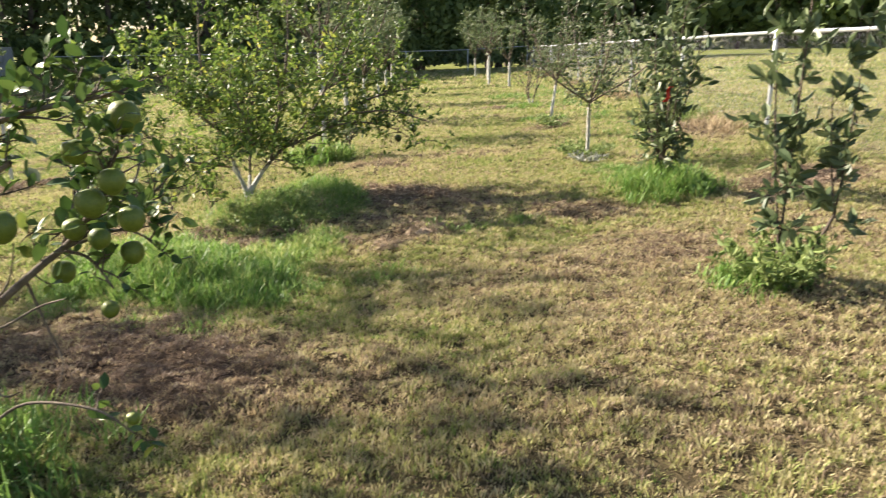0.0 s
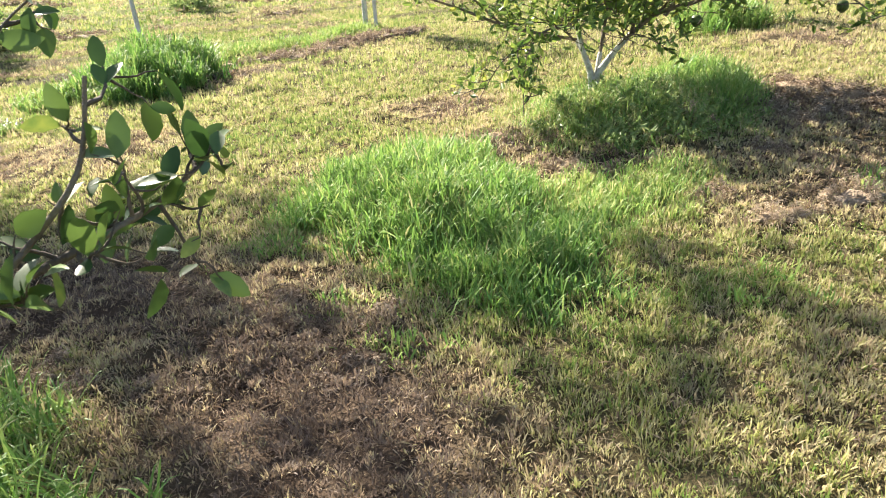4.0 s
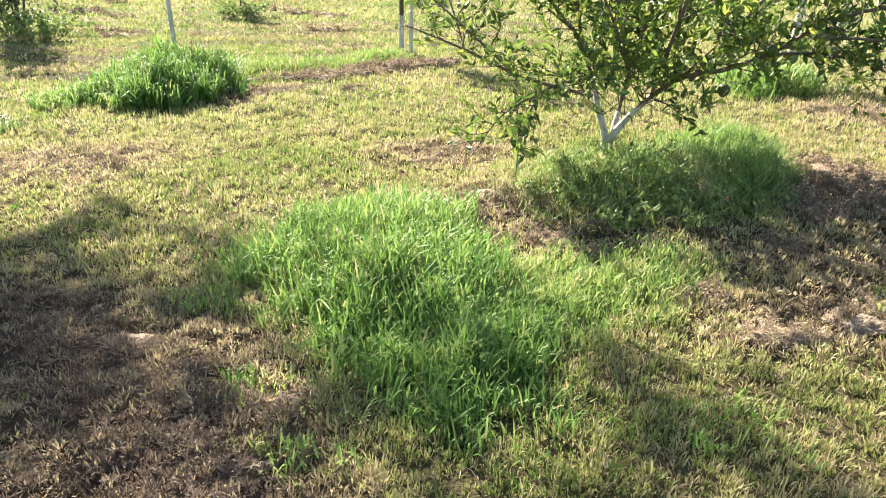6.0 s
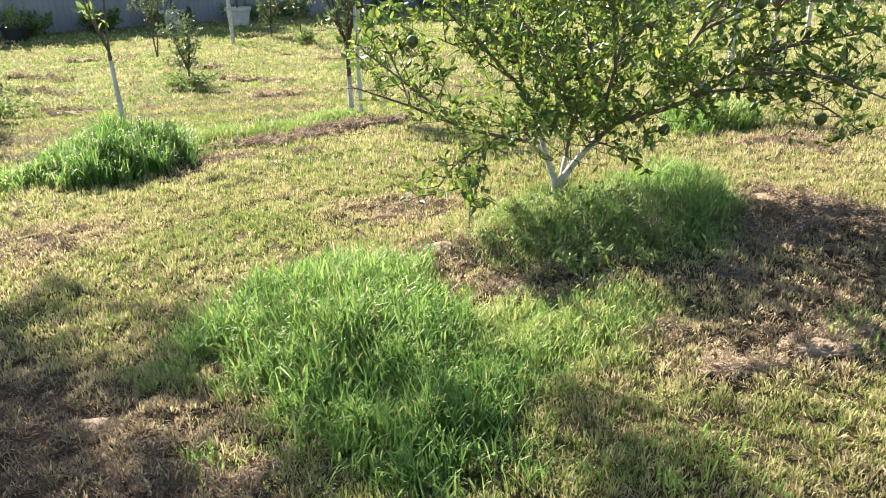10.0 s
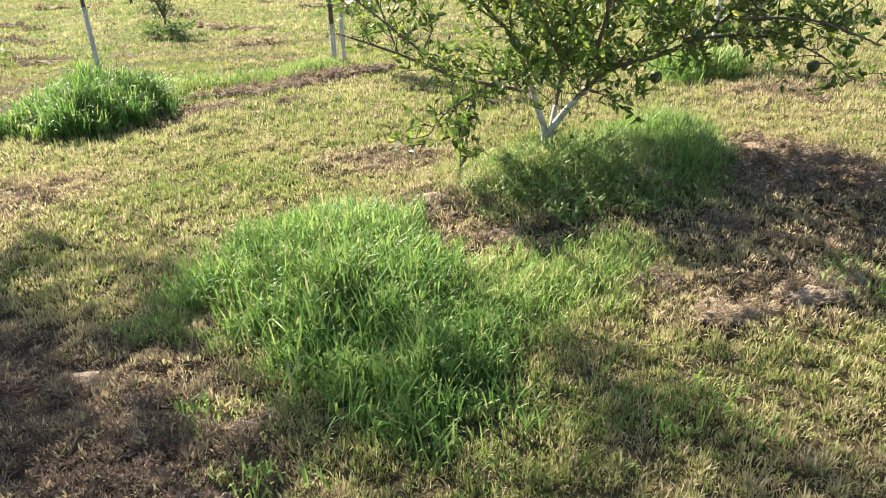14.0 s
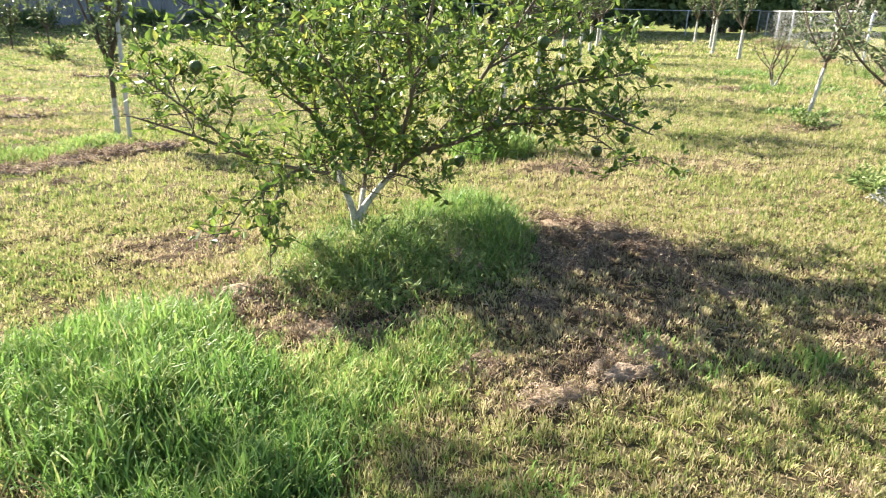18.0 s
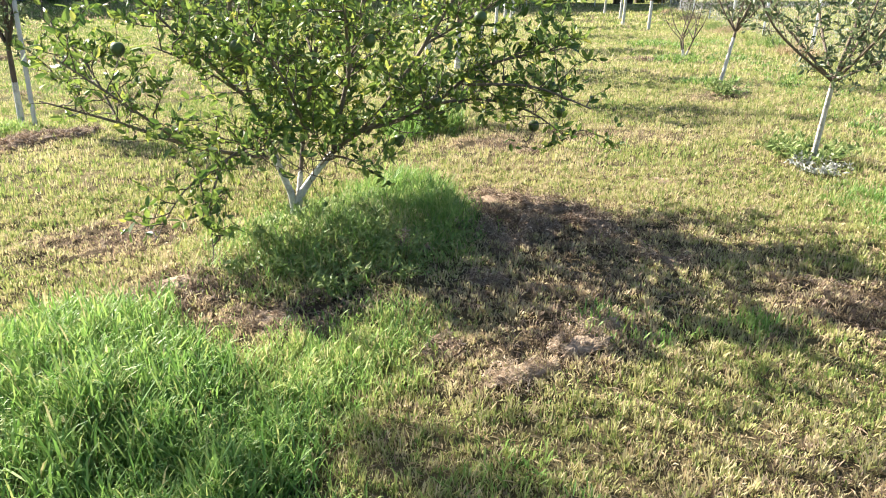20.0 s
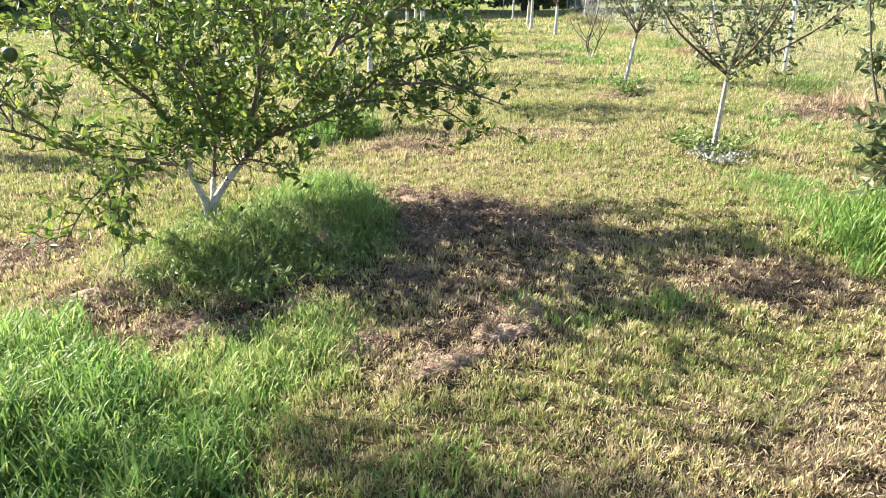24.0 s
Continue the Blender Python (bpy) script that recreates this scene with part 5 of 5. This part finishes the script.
def nursery_pot(x, y, wide, tall):
    z = ground_z(x, y) - 0.01
    p = thing("nursery_pot", x, y, z, "black plastic nursery pot with a leafy plant", "plant pot")
    bm = bmesh.new()
    prev = None
    for rad, zz in ((0.40, 0.0), (0.47, 0.86), (0.52, 0.88), (0.52, 1.0), (0.46, 1.0), (0.45, 0.85)):
        ring = [bm.verts.new((rad * wide * math.cos(a), rad * wide * math.sin(a), zz * tall)) for a in np.linspace(0, 2 * math.pi, 24, endpoint=False)]
        if prev:
            for i in range(24):
                bm.faces.new((prev[i], prev[(i + 1) % 24], ring[(i + 1) % 24], ring[i]))
        else:
            bm.faces.new(ring[::-1])
        prev = ring
    part("pot", bm, BLACKPLASTIC, p)
    bm = bmesh.new()
    bmesh.ops.create_circle(bm, cap_ends=True, radius=wide * 0.455, segments=24)
    for v in bm.verts:
        v.co.z = tall * 0.86
    part("soil", bm, SOIL, p)
    r = np.random.RandomState(77)
    w = Wood()
    feet, ways = [], []
    for k in range(16):
        a, q = r.uniform(0, 6.28), r.uniform(0.1, 0.55)
        top = np.array([q * math.cos(a), q * math.sin(a), tall + r.uniform(0.3, 0.8)])
        w.tube(smooth_line([(0.1 * math.cos(a), 0.1 * math.sin(a), tall * 0.85, 0.008), (*(top * 0.6), 0.006), (*top, 0.003)], 3), 4)
        f = r.uniform(0.5, 1, 12)[:, None]
        feet.append(top * f + r.normal(0, 0.04, (12, 3)))
        ways.append(r.normal(size=(12, 3)) + np.array([0, 0, 0.3]))
    w.put("stems", DARKBARK, p)
    feet, ways = np.concatenate(feet), np.concatenate(ways)
    v, f = leaf_arrays(feet, ways, r.uniform(0.07, 0.14, len(feet)), r)
    mesh_object("foliage", v, f, WEED, p)


nursery_pot(-16.3, 18.9, 0.78, 0.48)


def pole(x, y, tall, rad, mat, name, label, lean=(0, 0)):
    z = ground_z(x, y)
    w = Wood()
    w.tube(np.array([(0, 0, -0.1, rad), (lean[0] / 2, lean[1] / 2, tall / 2, rad), (*lean, tall, rad), (lean[0], lean[1], tall + 0.01, rad * 0.3)]), 10)
    ob = w.put(name, mat, None)
    ob.location = (x, y, z)
    return tagged(ob, label, "post")


pole(-8.75, 18.3, 2.6, 0.055, WHITEWASH, "marker_post", "slim white post on the lawn")
pole(-1.45, 8.12, 1.5, 0.022, GREYWOOD, "tree_stake", "weathered grey stake beside a young tree")


# long rank grass along the wire fence
r = np.random.RandomState(17)
for k in range(16):
    d = -6 + 2.2 * k + r.uniform(-0.6, 0.6)
    x, y = 9.5 + FX * d - 0.5, 9.32 + FY * d + 0.2
    grass_patch("fence_grass", "tussock of rank dry grass against the wire fence", 700, [(x, y, 0.7, 0.45, 1.2)], 0.30, 0.008, (LAWN, THATCH, DEEP)[k % 3], 200 + k)


grass_patch("tall_grass", "small dark grass tuft at the edge of dry ground", 700, [(-3.35, 3.95, 0.25, 0.2, 0.3)], 0.16, 0.008, DEEP, 45, segs=2)


# greener turf in the lane beside the fence
turn = math.atan2(FY, FX)
grass_patch("tall_grass", "low strip of bright green grass along the fence lane", 7000, [(9.5 + FX * d - 1.5, 9.32 + FY * d + 0.5, 2.2, 0.5, turn) for d in (-4.5, -1.0, 2.5, 6.0, 9.5)], 0.085, 0.018, GREEN, 47, segs=1)
grass_patch("tall_grass", "green grass round the feet of young trees", 2600, [(6.7, 9.4, 0.5, 0.5, 0.0), (7.8, 12.3, 0.6, 0.8, 0.0), (8.9, 15.5, 0.7, 1.2, 0.0)], 0.15, 0.02, GREEN, 48, segs=1)


# ---- heaps of cut grass ----
def heap(x, y, rx, ry, tall, turn, label, mat, seed, n=1000):
    """A low ragged mat: a thin torn core under several fluffs of loose strands."""
    r = np.random.RandomState(seed)
    z = ground_z(x, y)
    h = thing("grass_clod", x, y, z, label, "dry grass")
    h.rotation_euler = (0, 0, turn)
    bm = bmesh.new()
    bmesh.ops.create_icosphere(bm, subdivisions=3, radius=1)
    for v in bm.verts:
        k = 1 + 0.55 * noise.noise(v.co * 2.1 + Vector((seed, 0, 0))) + 0.3 * noise.noise(v.co * 6 + Vector((0, seed, 0)))
        v.co = Vector((v.co.x * rx * k * 0.75, v.co.y * ry * k * 0.75, max(v.co.z, -0.3) * tall * k * 0.26))
    for f in bm.faces:
        f.smooth = True
    part("core", bm, PALECLOD if mat is STRAW else CLOD, h)
    subs = 9
    ca, cq = r.uniform(0, 6.28, subs), np.sqrt(r.uniform(0, 1, subs))
    cen = np.column_stack([cq * np.cos(ca) * rx, cq * np.sin(ca) * ry])
    big = r.uniform(0.5, 1.3, subs)
    which = r.randint(0, subs, n)
    room = max(0.026, 0.32 * ry)
    off = r.normal(0, 1, (n, 2)) * room * big[which][:, None]
    fluff = np.exp(-(off ** 2).sum(1) / (1.15 * room * big[which]) ** 2)
    p = np.column_stack([cen[which] + off, 0.010 + tall * 0.55 * big[which] * fluff * r.uniform(0.3, 1.2, n)])
    d = np.column_stack([r.normal(size=n), r.normal(size=n) * 0.8, r.normal(size=n) * 0.6])
    d /= np.linalg.norm(d, axis=1)[:, None]
    L = r.uniform(0.012, 0.034, n)[:, None] * max(1.0, room / 0.03)
    side = np.cross(d, r.normal(size=(n, 3)))
    side /= np.linalg.norm(side, axis=1)[:, None]
    w = side * (0.6 if mat is STRAW else 1.0) * r.uniform(0.0010, 0.0026, n)[:, None] * max(1.0, room / 0.03)
    sag = np.array([0, 0, -0.15]) * L
    v = np.stack([p - d * L * 0.5 + sag - w, p - d * L * 0.5 + sag + w, p + w, p - w, p + d * L * 0.5 + sag], 1).reshape(-1, 3)
    f = (np.arange(n)[:, None, None] * 5 + np.array([(0, 1, 2), (0, 2, 3), (3, 2, 4)])[None]).reshape(-1, 3)
    tagged(mesh_object("thatch", v, f, mat, h), kind="stuff")
    return h


r = np.random.RandomState(23)
for k, (x, y, rx, ry, t, turn) in enumerate(((2.30, 2.42, 0.13, 0.05, 0.06, 0.3), (2.05, 2.30, 0.16, 0.05, 0.05, 0.35), (2.42, 2.60, 0.10, 0.06, 0.05, 0.2), (1.80, 2.55, 0.10, 0.05, 0.04, 0.6), (2.55, 4.55, 0.18, 0.09, 0.07, -0.4),
                                             (2.75, 4.25, 0.16, 0.08, 0.07, -0.6), (2.45, 4.15, 0.14, 0.08, 0.06, 0.3), (2.9, 3.9, 0.14, 0.08, 0.05, -0.5), (2.3, 3.6, 0.12, 0.07, 0.05, 0.9), (2.1, 3.2, 0.11, 0.06, 0.05, 0.4), (3.1, 5.9, 0.10, 0.05, 0.04, 0.2),
                                             (1.15, 2.95, 0.12, 0.06, 0.05, -0.2), (1.35, 2.85, 0.10, 0.05, 0.04, 0.5), (0.72, 3.45, 0.14, 0.08, 0.05, 0.1), (0.55, 3.3, 0.10, 0.06, 0.04, 0.8), (-2.02, 6.72, 0.16, 0.08, 0.08, 0.7), (-1.75, 6.95, 0.14, 0.07, 0.07, 0.6),
                                             (-1.33, 6.22, 0.11, 0.06, 0.05, 0.1), (-1.35, 7.45, 0.22, 0.10, 0.09, 0.5), (-1.0, 7.75, 0.20, 0.10, 0.08, 0.4), (-1.75, 7.25, 0.14, 0.08, 0.07, 0.6), (-2.4, 6.2, 0.16, 0.07, 0.07, 0.8), (-2.1, 5.75, 0.14, 0.06, 0.05, 0.7),
                                             (-0.08, 1.68, 0.14, 0.07, 0.04, 0.2), (0.1, 1.5, 0.10, 0.06, 0.03, 0.4), (3.85, 4.75, 0.16, 0.07, 0.025, 0.3), (6.6, 8.5, 0.25, 0.10, 0.08, 0.6), (7.4, 12.5, 0.3, 0.12, 0.08, 0.2), (-2.95, 3.45, 0.22, 0.10, 0.05, 0.7), (-2.6, 3.1, 0.16, 0.08, 0.04, 0.9), (5.9, 2.5, 0.2, 0.1, 0.06, 0.4))):
    t *= 2.0 if k < 4 else 1.6
    rx, ry = rx * 1.25, ry * 1.35
    pale = k in (0, 1, 2, 11, 13, 14, 23, 24, 25, 28, 29)
    heap(x, y, rx, ry, t, turn, "clod of pale matted straw on the lawn" if pale else "clod of brown matted cut grass on the lawn", STRAW if pale else DEAD, 300 + k)
for k in range(11):
    f = k / 10
    heap(-2.15 + 1.2 * f + r.uniform(-0.1, 0.1), 6.35 + 1.45 * f + r.uniform(-0.12, 0.12), r.uniform(0.16, 0.26), r.uniform(0.08, 0.13), r.uniform(0.10, 0.16), 0.8 + r.uniform(-0.4, 0.4), "clod of brown matted cut grass on the lawn", DEAD, 340 + k)
for k, (x, y) in enumerate(((-9.9, 12.0), (-9.3, 11.8), (-8.6, 11.7), (-8.0, 10.3), (-7.2, 10.1), (-5.3, 12.1), (-4.7, 11.8), (-4.2, 11.6), (-3.6, 10.2), (-6.6, 8.9), (-5.9, 8.6), (-10.6, 14.6), (-9.7, 14.9), (-4.4, 14.8), (-3.6, 15.0), (-6.9, 13.6))):
    heap(x, y, r.uniform(0.25, 0.5), r.uniform(0.14, 0.26), r.uniform(0.10, 0.18), r.uniform(-0.1, 0.5), "low ridge of raked brown cut grass on the field", DEAD, 420 + k, n=1200)
for k, (x, y) in enumerate(((-2.85, 3.45), (-2.62, 3.12), (-2.98, 3.22))):
    heap(x, y, 0.2, 0.1, 0.06, 0.5 + k, "clod of pale matted straw on the lawn", STRAW, 360 + k)
for k in range(22):
    a, q = r.uniform(0, 6.28), r.uniform(0.15, 1.05)
    heap(2.45 + 0.75 * q * math.cos(a), 3.75 + 0.75 * q * math.sin(a), r.uniform(0.08, 0.18), r.uniform(0.05, 0.10), r.uniform(0.10, 0.20), r.uniform(0, 3), "clod of brown matted cut grass on the lawn", DEAD, 370 + k, n=900)
for k in range(14):
    a, q = r.uniform(0, 6.28), r.uniform(0.1, 1.0)
    heap(0.15 + 0.75 * q * math.cos(a), 1.25 + 0.4 * q * math.sin(a), r.uniform(0.05, 0.10), r.uniform(0.04, 0.06), r.uniform(0.05, 0.09), r.uniform(0, 3), "small clod of matted dead grass on the lawn", DEAD, 390 + k, n=900)
